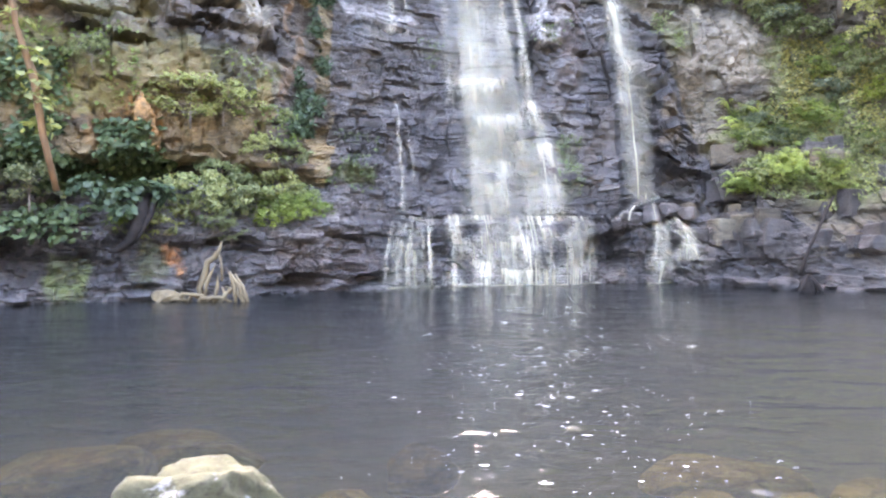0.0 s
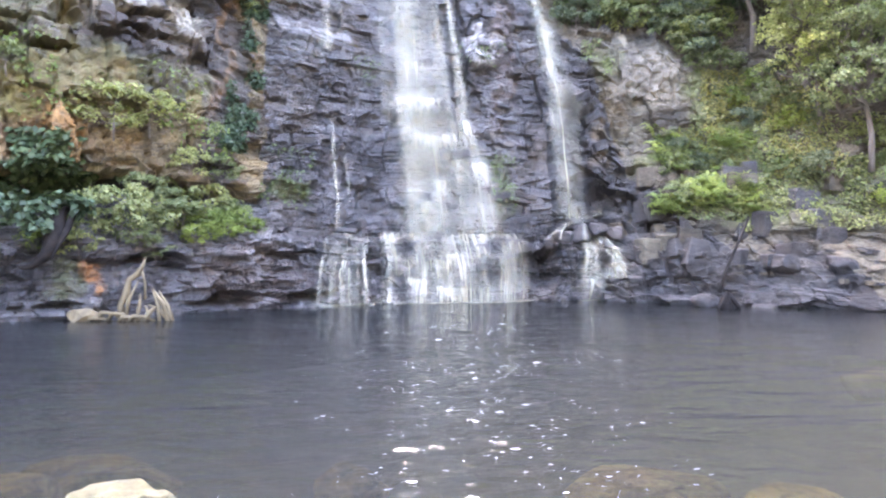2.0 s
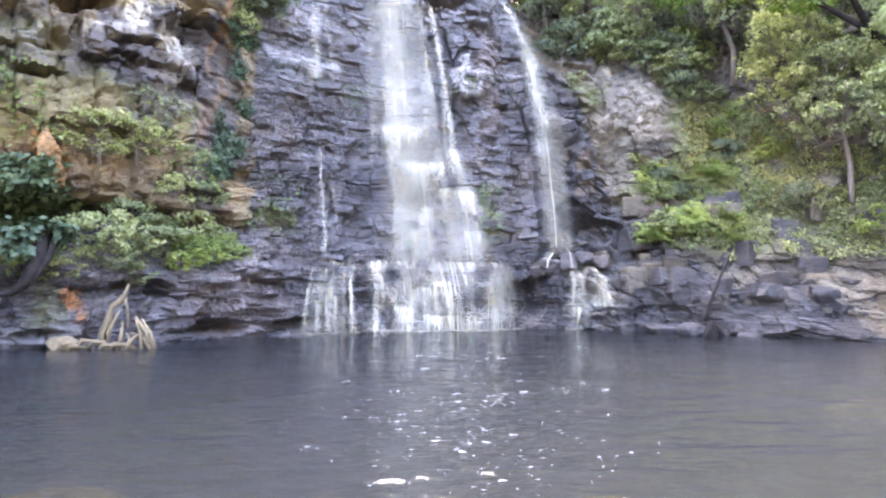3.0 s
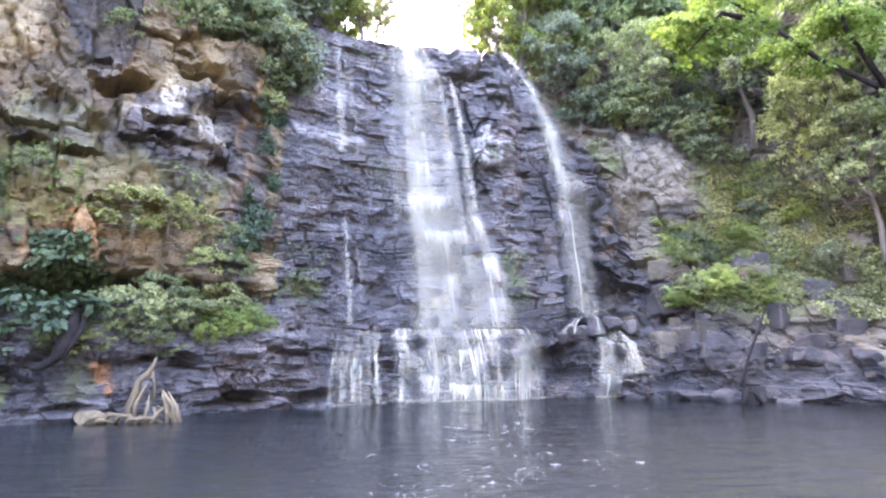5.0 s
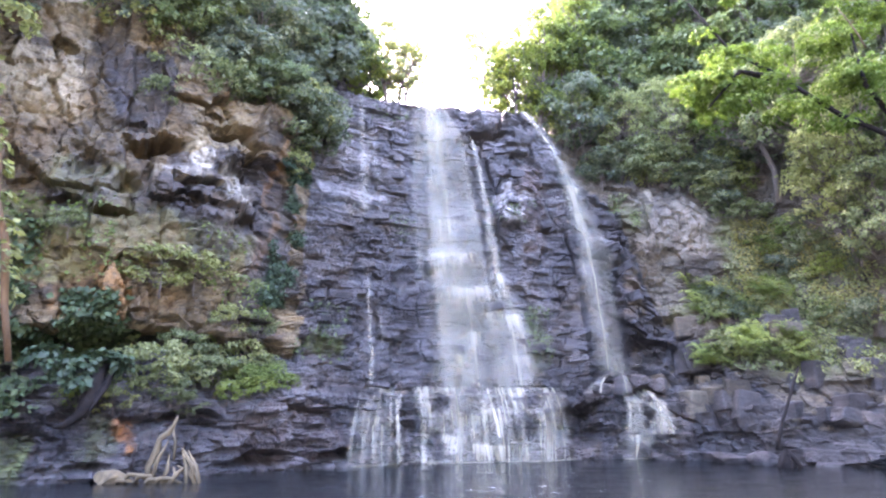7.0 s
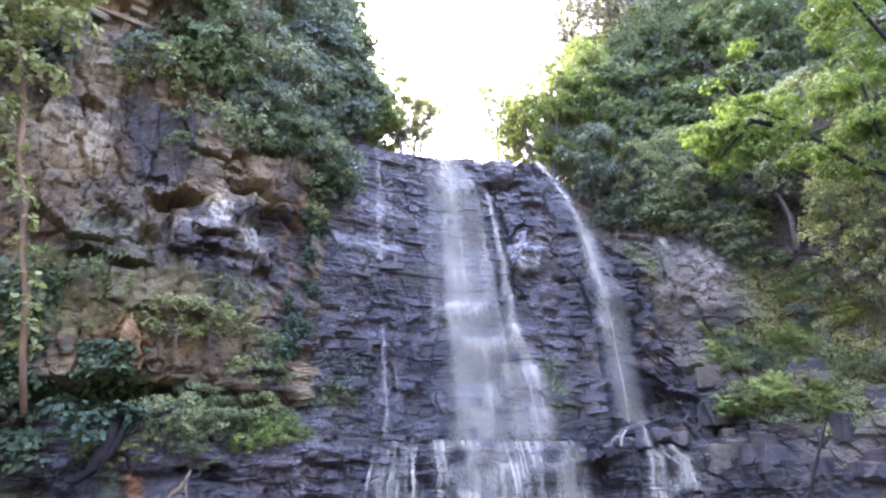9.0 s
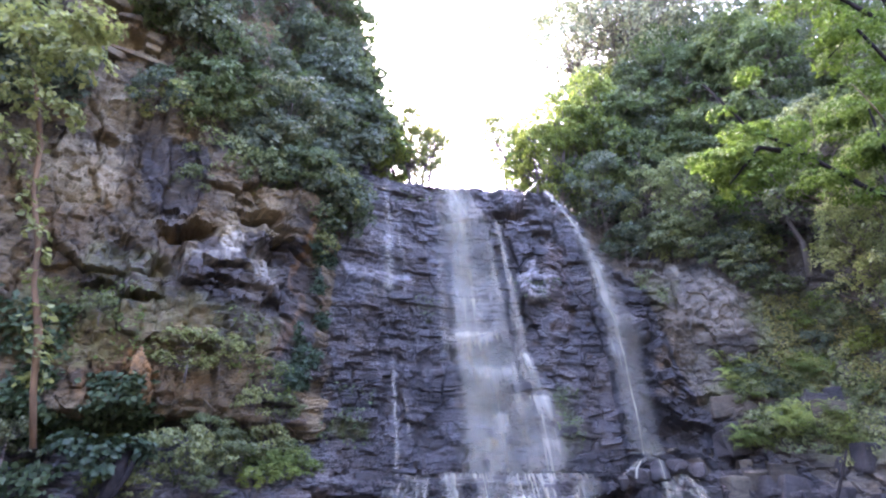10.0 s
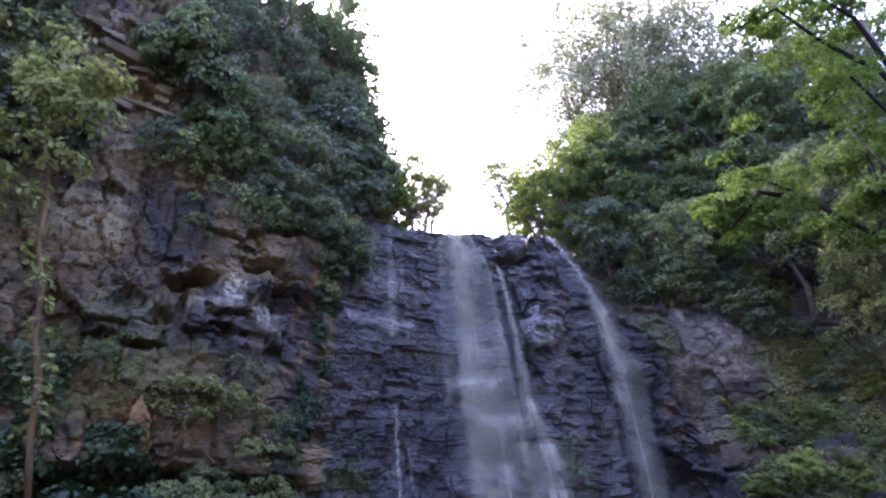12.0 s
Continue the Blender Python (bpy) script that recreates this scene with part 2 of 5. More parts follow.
def vnoise(x, y, seed=0.0):
    xi, yi = np.floor(x), np.floor(y)
    fx, fy = x - xi, y - yi
    fx, fy = fx * fx * (3 - 2 * fx), fy * fy * (3 - 2 * fy)
    a, b = hash2(xi, yi, seed), hash2(xi + 1, yi, seed)
    c, d = hash2(xi, yi + 1, seed), hash2(xi + 1, yi + 1, seed)
    return (a + (b - a) * fx) * (1 - fy) + (c + (d - c) * fx) * fy - 0.5


def fbm(x, y, seed=0.0, octaves=4):
    return sum(vnoise(x * 2 ** k, y * 2 ** k, seed + k) / 2 ** k for k in range(octaves))


def mesh_of(name, verts, faces, material=None, smooth=False):
    me = bpy.data.meshes.new(name)
    v = np.ascontiguousarray(verts, dtype=np.float32)
    if isinstance(faces, np.ndarray):
        n, k = faces.shape
        me.vertices.add(len(v))
        me.vertices.foreach_set("co", v.ravel())
        me.loops.add(n * k)
        me.loops.foreach_set("vertex_index", np.ascontiguousarray(faces, dtype=np.int32).ravel())
        me.polygons.add(n)
        me.polygons.foreach_set("loop_start", np.arange(0, n * k, k, dtype=np.int32))
        me.update(calc_edges=True)
    else:
        me.from_pydata(v.tolist(), [], faces)
    if material:
        me.materials.append(material)
    me.polygons.foreach_set("use_smooth", np.full(len(me.polygons), smooth))
    me.update()
    return me


def part(name, me, parent=None, label=""):
    ob = new(name, me)
    ob.parent = parent
    return tagged(ob, label)


def grid_faces(rows, cols):
    i = np.arange(rows * cols).reshape(rows, cols)
    return np.stack([i[:-1, :-1], i[:-1, 1:], i[1:, 1:], i[1:, :-1]], -1).reshape(-1, 4)


def paint(me, name, values):
    """A per-vertex attribute: colour where values have three columns, else a number."""
    if values.ndim == 2:
        a = me.attributes.new(name, "FLOAT_COLOR", "POINT")
        a.data.foreach_set("color", np.concatenate([values, np.ones((len(values), 1))], 1).ravel())
    else:
        me.attributes.new(name, "FLOAT", "POINT").data.foreach_set("value", values)


def tube(points, radii, sides=7):
    """Verts and faces of a tapered, closed tube along points."""
    pts = [Vector(p) for p in points]
    verts, faces = [], []
    for k, p in enumerate(pts):
        d = (pts[min(k + 1, len(pts) - 1)] - pts[max(k - 1, 0)]).normalized()
        s = d.cross(Vector((0.31, 0.9, 0.2))).normalized()
        t = d.cross(s)
        for j in range(sides):
            a = 2 * math.pi * j / sides
            verts.append(p + float(radii[k]) * (math.cos(a) * s + math.sin(a) * t))
        if k:
            b = (k - 1) * sides
            faces += [(b + j, b + (j + 1) % sides, b + sides + (j + 1) % sides, b + sides + j) for j in range(sides)]
    faces.append(tuple(range(sides))[::-1])
    faces.append(tuple(range(len(verts) - sides, len(verts))))
    return verts, faces


def tubes_mesh(name, runs, material, sides=7):
    verts, faces = [], []
    for points, radii in runs:
        v, f = tube(points, radii, sides)
        faces += [tuple(i + len(verts) for i in q) for q in f]
        verts += v
    return mesh_of(name, [tuple(v) for v in verts], faces, material, True)


def leaves_mesh(name, centres, size, material, rng, droop=0.3, aspect=0.34, out=None, spread=0.5):
    """One folded blade (two triangles) at each centre; with out given, the blades face outwards and up like a crown's skin."""
    n = len(centres)
    d = rng.normal(size=(n, 3))
    if out is None:
        d[:, 2] -= droop
        facing = rng.normal(size=(n, 3))
    else:
        facing = out + np.array([0, 0, 0.55]) + spread * rng.normal(size=(n, 3))
        facing /= np.linalg.norm(facing, axis=1)[:, None] + 1e-9
        d = d + 0.5 * out
        d[:, 2] -= droop
        d -= facing * np.sum(d * facing, 1)[:, None]
    d /= np.linalg.norm(d, axis=1)[:, None] + 1e-9
    s = np.cross(d, facing)
    s /= np.linalg.norm(s, axis=1)[:, None] + 1e-9
    up = np.cross(s, d)
    L = (size * rng.uniform(0.6, 1.35, n))[:, None]
    c = np.asarray(centres)
    v = np.stack([c, c + 0.45 * L * d + aspect * L * s + 0.09 * L * up, c + L * d, c + 0.45 * L * d - aspect * L * s + 0.09 * L * up], 1).reshape(-1, 3)
    i = np.arange(n)[:, None] * 4
    f = np.concatenate([i + np.array([[0, 1, 2]]), i + np.array([[0, 2, 3]])])
    return mesh_of(name, v, f, material)


def spray(rng, c, rad, count, flat=0.7, knots=6):
    """Leaf places of one clump: tufts set on the upper side of a flattened ball, and their outward directions."""
    q = rng.normal(size=(knots, 3))
    q[:, 2] = np.abs(q[:, 2]) * 0.9 - 0.25
    q /= np.linalg.norm(q, axis=1)[:, None]
    pick = q[rng.integers(0, knots, count)] + 0.33 * rng.normal(size=(count, 3))
    pick /= np.linalg.norm(pick, axis=1)[:, None]
    r = rad * rng.uniform(0.6, 1.0, count) ** 0.6
    return c + pick * r[:, None] * np.array([1.15, 1.15, flat]), pick


# ---- plan of the gorge ----
# foot of the cliffs along the pool: x, y
FOOT_X = np.array([-22, -14, -9.8, -7.2, -4.7, -2.0, 0, 4.3, 5.5, 7.9, 10.2, 12.1, 14, 17, 24.0])
FOOT_Y = np.array([8, 12, 14.9, 16.2, 18.0, 19.7, 20.6, 21.5, 22.2, 22.2, 21.0, 19.4, 17.3, 14.0, 9.0])
# profiles, foot to top: metres behind the foot, height
PROFILES = [
    (-22.0, [(0, -1.6), (0, 0), (0.25, 2.2), (1.9, 2.6), (2.1, 3.4), (0.5, 3.7), (0.8, 7.5), (1.5, 13.5), (2.2, 15.0), (2.6, 19.5), (6, 26)]),
    (-8.0, [(0, -1.6), (0, 0), (0.25, 2.2), (1.9, 2.6), (2.1, 3.4), (0.5, 3.7), (0.8, 7.5), (1.5, 12.8), (2.3, 14.5), (2.8, 18.5), (6, 25)]),
    (-6.3, [(0, -1.6), (0, 0), (0.25, 2.2), (1.9, 2.6), (2.1, 3.4), (0.6, 3.7), (0.8, 7.5), (1.2, 11.0), (2.6, 12.5), (5.0, 18), (7, 25)]),
    (-4.75, [(0, -1.6), (0, 0), (0.25, 2.2), (1.9, 2.6), (2.1, 3.4), (0.7, 3.7), (0.9, 7.5), (1.3, 11.0), (2.6, 12.5), (5.0, 18), (7, 25)]),
    (-3.9, [(0, -1.6), (0, 0), (0.4, 2.2), (1.2, 2.6), (1.7, 3.2), (2.0, 3.8), (3.0, 8.5), (4.3, 13.0), (5.4, 15.2), (6.2, 18), (8, 24)]),
    (-3.2, [(0, -1.6), (0, 0), (0.4, 2.1), (1.1, 2.25), (1.6, 3.2), (1.9, 3.8), (3.0, 8.5), (4.4, 13.0), (5.2, 14.6), (7.0, 14.9), (14, 15.5)]),
    (0.0, [(0, -1.6), (0, 0), (0.4, 2.1), (1.2, 2.2), (1.5, 3.2), (1.7, 3.8), (2.7, 8.5), (3.7, 13.0), (4.4, 14.25), (6.5, 14.1), (14, 14.1)]),
    (5.2, [(0, -1.6), (0, 0), (0.3, 2.1), (1.0, 2.2), (1.2, 3.2), (1.4, 3.8), (2.3, 8.5), (3.0, 13.0), (3.6, 14.3), (6.0, 14.5), (14, 15)]),
    (8.0, [(0, -1.6), (0, 0), (0.3, 2.0), (1.0, 2.2), (1.3, 3.2), (1.5, 4.5), (2.0, 7.0), (2.7, 9.8), (3.6, 11), (6, 15), (9, 22)]),
    (11.0, [(0, -1.6), (0, 0), (0.6, 1.9), (1.6, 2.7), (1.9, 4.1), (2.1, 4.9), (2.9, 5.5), (3.4, 9.8), (4.4, 11), (7, 15), (10, 22)]),
    (14.0, [(0, -1.6), (0.1, 0), (1.0, 1.2), (2.0, 2.1), (2.8, 3.2), (3.4, 4.2), (4.3, 5.5), (5.2, 7.5), (6.5, 9.5), (9, 14), (12, 22)]),
    (24.0, [(0, -1.6), (0.1, 0), (1.0, 1.2), (2.0, 2.1), (2.8, 3.2), (3.4, 4.2), (4.3, 5.5), (5.2, 7.5), (6.5, 9.5), (9, 14), (12, 22)]),
]
PROF_X = np.array([p[0] for p in PROFILES])
PROF = np.array([p[1] for p in PROFILES])


def lift(z):
    """Heights over the low ledges, stretched to the true height of the falls."""
    return z + 0.03 * np.clip(z - 2.5, 0, 14)


PROF[:, :, 1] = lift(PROF[:, :, 1])


def profile(x, s):
    """The undisplaced cliff: y and z at x, s (0 at the foot to 10 at the top)."""
    k = np.clip(np.floor(s), 0, 9).astype(int)
    f = s - k
    fy = np.interp(x, FOOT_X, FOOT_Y)
    out = []
    for c in (0, 1):
        lines = np.stack([np.interp(x, PROF_X, PROF[:, j, c]) for j in range(11)])
        a, b = np.take_along_axis(lines, k[None], 0)[0], np.take_along_axis(lines, k[None] + 1, 0)[0]
        out.append(a + (b - a) * f)
    return fy + out[0], out[1]


bed_rng = np.random.default_rng(5)


def beds(lo, hi):
    return np.cumsum(np.concatenate([[-3.0], bed_rng.uniform(lo, hi, int(34 / (0.5 * (lo + hi))))]))


BEDS_A, BEDS_B = beds(0.35, 1.0), beds(0.11, 0.3)


def blocks(a, z, bounds, width, seed, joint):
    """Random offset of each block of a coursed face (-0.5 to 0.5), and 1 in its joints."""
    zz = z + 0.35 * vnoise(a * 0.35, z * 0.2, seed) + 0.14 * vnoise(a * 1.3, z * 0.5, seed + 3) + 0.05 * vnoise(a * 4.0, z * 2, seed + 4)
    k = np.clip(np.searchsorted(bounds, zz.ravel()).reshape(zz.shape), 1, len(bounds) - 1)
    w = width * (0.5 + 1.2 * hash2(k, k * 0 + 7, seed))
    q = a / w + 13.7 * hash2(k, k * 0 + 3, seed) + 0.3 * vnoise(a * 0.9, z * 1.3, seed + 9)
    j = np.floor(q)
    open_joint = np.where(hash2(k, j, seed + 5) > 0.45, 1.0, 4.0)
    near = np.minimum(np.minimum(zz - bounds[k - 1], bounds[k] - zz) * (1 + 2.5 * np.clip(vnoise(a * 0.8, k * 3.3, seed + 6) + 0.2, 0, 1)), np.minimum(q - j, 1 - q + j) * w * 1.6 * open_joint)
    flow = vnoise(a * 0.9 / width, k * 5.7, seed + 8) + 0.5 * vnoise(a * 2.6 / width, k * 5.7, seed + 9)
    return 0.8 * (hash2(k, j, seed) - 0.5) + 0.45 * flow, np.clip(1 - near / joint, 0, 1), hash2(k, k * 0 + 1, seed + 2) - 0.5


def cells(a, z, w, h, seed):
    """Fractured faces: each cell of a jittered net has its own offset and tilt; also 1 in the cracks between them."""
    p, q = a / w, z / h
    i0, j0 = np.floor(p), np.floor(q)
    d1, d2 = np.full(p.shape, 9.0), np.full(p.shape, 9.0)
    val = np.zeros(p.shape)
    for di in (-1, 0, 1):
        for dj in (-1, 0, 1):
            i, j = i0 + di, j0 + dj
            cx, cz = i + 0.1 + 0.8 * hash2(i, j, seed), j + 0.1 + 0.8 * hash2(i, j, seed + 1)
            d = np.maximum(np.abs(p - cx) * 0.9, np.abs(q - cz)) * 0.65 + 0.35 * np.hypot(p - cx, q - cz)
            v = hash2(i, j, seed + 2) - 0.5 + 0.8 * (hash2(i, j, seed + 3) - 0.5) * (p - cx) + 0.9 * (hash2(i, j, seed + 4) - 0.35) * (q - cz)
            near = d < d1
            d2 = np.where(near, d1, np.minimum(d2, d))
            val, d1 = np.where(near, v, val), np.where(near, d, d1)
    return val, np.clip(1 - (d2 - d1) / 0.06, 0, 1)


def relief(x, a, z, s):
    """How far the rock stands out of the profile, by zone."""
    left = np.clip((-4.0 - x) / 0.5, 0, 1) * np.clip((s - 3.6) / 0.6, 0, 1)
    right = np.clip((x - 6.5) / 2.0, 0, 1)
    mid = 1 - np.maximum(left, right)
    o1, j1, l1 = blocks(a, z, BEDS_A, 1.5, 1.0, 0.05)
    o2, j2, l2 = blocks(a, z, BEDS_B, 0.6, 2.0, 0.03)
    fine = np.clip(0.6 + 2.4 * vnoise(a * 0.4, z * 0.55, 91.0), 0.15, 1.3)
    thin = 0.24 * o1 + 0.17 * l1 - 0.04 * j1 + fine * (0.06 * o2 + 0.06 * l2 - 0.025 * j2) + 0.05 * vnoise(a * 1.2, z * 14, 95.0)
    # fractured blocks of the buttress
    wa, wz = a + 0.16 * fbm(a * 0.9, z * 0.9, 41.0), z + 0.14 * fbm(a * 0.9, z * 0.9, 43.0)
    c1, k1 = cells(wa + 0.14 * wz, wz - 0.1 * wa, 0.85, 1.7, 51.0)
    c2, k2 = cells(wa - 0.1 * wz, wz + 0.12 * wa, 0.4, 0.62, 57.0)
    c3, k3 = cells(wa + 0.2 * wz, wz, 0.2, 0.24, 61.0)
    rugged = 0.4 + 0.9 * np.clip(vnoise(a * 0.45, z * 0.45, 63.0) + 0.5, 0, 1)
    lump = rugged * (0.6 * c1 + 0.26 * c2 + 0.1 * c3) - 0.14 * k1 - 0.06 * k2 + 0.05 * fbm(a * 2.2, z * 2.2, 65.0) + 0.4 * fbm(a * 0.4, z * 0.4, 4.0)
    c4, k4 = cells(wa + 0.3 * wz, wz - 0.15 * wa, 1.5, 0.7, 71.0)
    c5, k5 = cells(wa - 0.1 * wz, wz + 0.05 * wa, 0.6, 0.28, 77.0)
    c6, k6 = cells(wa + 0.5 * wz, wz + 0.55 * wa, 1.3, 0.45, 73.0)
    c7, k7 = cells(wa + 0.1 * wz, wz, 0.5, 0.75, 79.0)
    # dipping beds beside the fall, upright blocks along the bank, a smoother face above
    dip, bank = np.clip((9.6 - x) / 0.8, 0, 1), np.clip((4.4 - z) / 0.8, 0, 1)
    face = (1 - dip) * (1 - bank)
    slab = dip * (0.8 * c6 - 0.16 * k6 + 0.24 * c5) + (1 - dip) * bank * (np.clip((11.8 - x) / 1.0, 0.25, 1) * (0.75 * c7 - 0.14 * k7) + 0.45 * c4 + 0.35 * l1 + 0.14 * c5 + 0.08 * c2) + face * (0.36 * c1 - 0.08 * k1 + 0.16 * c5 + 0.12 * c2 + 0.12 * vnoise(a * 3.0, z * 0.4, 75.0)) + 0.4 * fbm(a * 0.4, z * 0.4, 7.0)
    thin = thin + 0.26 * c5 * np.clip(vnoise(a * 0.5, z * 0.5, 81.0) * 3 + 0.7, 0, 1) + 0.3 * c4 * np.clip(vnoise(a * 0.35, z * 0.3, 85.0) * 3 + 0.5, 0, 1) - 0.06 * k4 + 0.45 * fbm(a * 0.33, z * 0.22, 83.0, 2)
    # small broken blocks in the ledges and beside the trickles
    broken = np.clip((2.9 - z) / 0.6, 0, 1) + 0.75 * np.clip((0.4 - x) / 0.8, 0, 1) * np.clip((10 - z) / 2, 0, 1) * np.clip(0.6 + 2.5 * vnoise(a * 0.6, z * 0.6, 97.0), 0, 1)
    thin = thin + np.clip(broken, 0, 1) * (0.2 * c2 - 0.05 * k2 + 0.1 * c3 - 0.03 * k3 + 0.08 * o2)
    # broad smooth faces between the falls
    plane = np.clip((x - 2.3) / 0.8, 0, 1) * np.clip((z - 4.2) / 1.2, 0, 1) * 0.75
    c8, k8 = cells(wa + 0.25 * wz, wz - 0.1 * wa, 1.25, 2.0, 87.0)
    thin = thin * (1 - plane) + plane * (0.5 * c8 - 0.14 * k8 + 0.22 * c5 + 0.1 * o2)
    return mid * thin + left * lump + right * slab * 0.9 + 0.22 * fbm(a * 0.45, z * 0.4, 2.0) + 0.07 * fbm(a * 4, z * 5, 3.0, 4)


# hollows in the buttress: x, z, half width, half height, depth
HOLLOWS = [(-7.4, 8.9, 0.75, 0.32, 1.25), (-10.8, 17.3, 0.7, 1.1, 0.9), (-10.6, 15.6, 0.9, 0.4, 0.7), (-5.4, 8.5, 0.5, 0.45, 0.5), (-5.6, 9.7, 0.8, 0.24, 0.7), (-6.2, 8.0, 0.6, 0.16, 0.5), (-5.0, 9.0, 0.3, 0.45, 0.6), (-7.9, 7.6, 0.4, 0.5, 0.4), (-8.3, 6.7, 0.5, 0.14, 0.5), (-6.0, 9.9, 0.8, 0.25, 0.35), (-8.9, 8.0, 0.3, 0.5, 0.35), (-9.2, 6.9, 0.45, 0.2, 0.4),
           (-6.2, 7.4, 0.8, 0.16, 0.3), (-9.9, 11.4, 0.35, 0.22, 0.4), (-5.0, 7.0, 0.3, 0.4, 0.35), (-2.2, 0.35, 0.9, 0.28, 0.8), (-10.4, 0.9, 0.8, 0.8, 0.9), (5.8, 1.2, 0.9, 0.95, 0.85), (3.3, 12.7, 1.0, 0.3, 0.5), (5.0, 11.6, 0.5, 0.4, 0.3), (0.3, 1.0, 0.35, 0.5, 0.35),
           (-6.6, 3.45, 1.8, 0.35, 0.5), (8.9, 3.6, 0.9, 0.5, 0.5), (-0.35, 6.0, 0.4, 0.8, 0.35), (-0.3, 3.4, 0.5, 0.7, 0.35), (9.6, 4.6, 1.0, 0.3, 0.4), (2.3, 0.9, 0.25, 0.4, 0.3),
           (-8.9, 1.0, 0.5, 0.4, 0.4), (-6.2, 1.45, 1.2, 0.15, 0.4), (-4.0, 0.25, 1.0, 0.2, 0.5), (-5.0, 1.2, 0.8, 0.12, 0.35), (-3.1, 1.5, 0.5, 0.12, 0.3), (-7.9, 0.3, 0.5, 0.2, 0.4),
           # and what stands out
           (-2.3, 9.4, 1.5, 0.4, -0.22), (3.9, 9.2, 0.5, 0.8, -0.4), (3.5, 13.7, 1.2, 0.6, -0.45), (4.9, 9.6, 0.7, 2.2, -0.3), (8.0, 7.7, 0.6, 0.6, -0.5), (8.6, 6.0, 0.4, 1.5, -0.4), (-2.9, 3.9, 0.6, 0.35, -0.3), (1.3, 7.0, 1.4, 0.3, -0.3), (1.9, 5.7, 1.2, 0.3, -0.25)]
# stains, and light painted on high ledges: x, z, half width, half height, which (0 rust, 1 pale, 2 moss), strength
# the three pale marks above z 15 paint light caught by ledge edges
STAINS_AND_LIT_EDGES = [(-7.95, 4.55, 0.36, 0.8, 0, 1.2), (-8.6, 4.5, 0.5, 0.6, 0, 0.45), (-10.3, 15.7, 0.7, 0.14, 1, 1.0), (-11.0, 18.2, 0.6, 0.16, 1, 0.9), (-10.5, 17.0, 0.25, 0.35, 1, 0.8), (-7.2, 1.0, 0.16, 0.3, 0, 0.75), (-7.05, 0.7, 0.13, 0.25, 0, 0.7), (-7.6, 0.9, 0.3, 0.6, 2, 0.4), (-4.5, 9.0, 0.07, 2.4, 0, 0.5), (-4.75, 6.2, 0.2, 0.6, 0, 0.35), (-8.9, 5.2, 0.7, 0.6, 0, 0.35),
          (-6.4, 8.75, 0.26, 0.5, 1, 1.1), (-5.4, 8.3, 0.4, 0.5, 1, 0.6), (-10.2, 10.4, 0.6, 0.9, 1, 0.6), (-9.9, 12.4, 0.45, 1.1, 1, 0.4), (-6.8, 8.1, 0.7, 0.15, 1, 0.35), (-7.0, 4.5, 0.8, 0.5, 0, 0.2),
          (-5.3, 6.2, 0.4, 0.7, 2, 0.35), (-8.6, 7.6, 0.9, 0.5, 2, 0.4), (-9.6, 5.8, 1.2, 1.0, 2, 0.6), (-9.3, 0.5, 0.4, 0.6, 2, 0.7), (-7.5, 6.2, 2.0, 0.8, 2, 0.35),
          (11.0, 8.5, 0.9, 1.3, 1, 0.5), (9.8, 9.0, 0.6, 1.3, 1, 0.3), (8.6, 6.0, 0.4, 1.0, 0, 0.35), (4.6, 9.8, 0.3, 0.3, 1, 0.4), (5.2, 14.0, 0.25, 0.3, 1, 0.8),
          (11.5, 5.2, 1.6, 0.4, 2, 0.4), (13.4, 7.5, 1.4, 1.5, 2, 0.6), (9.2, 9.2, 0.5, 0.6, 2, 0.3), (-3.0, 3.6, 0.6, 0.3, 2, 0.6), (4.6, 4.2, 0.4, 1.2, 2, 0.4), (14.5, 3.6, 2.5, 1, 2, 0.4), (4.9, 9.4, 0.6, 2.2, 0, 0.1), (-2.3, 9.45, 1.4, 0.2, 1, 0.3), (3.9, 9.3, 0.45, 0.6, 1, 0.6), (-2.6, 11.6, 0.9, 0.9, 1, 0.3), (3.9, 10.2, 0.2, 0.25, 1, 0.6), (-3.6, 1.0, 1.2, 0.9, 0, 0.05), (10.0, 10.4, 0.14, 0.5, 1, 1.0)]


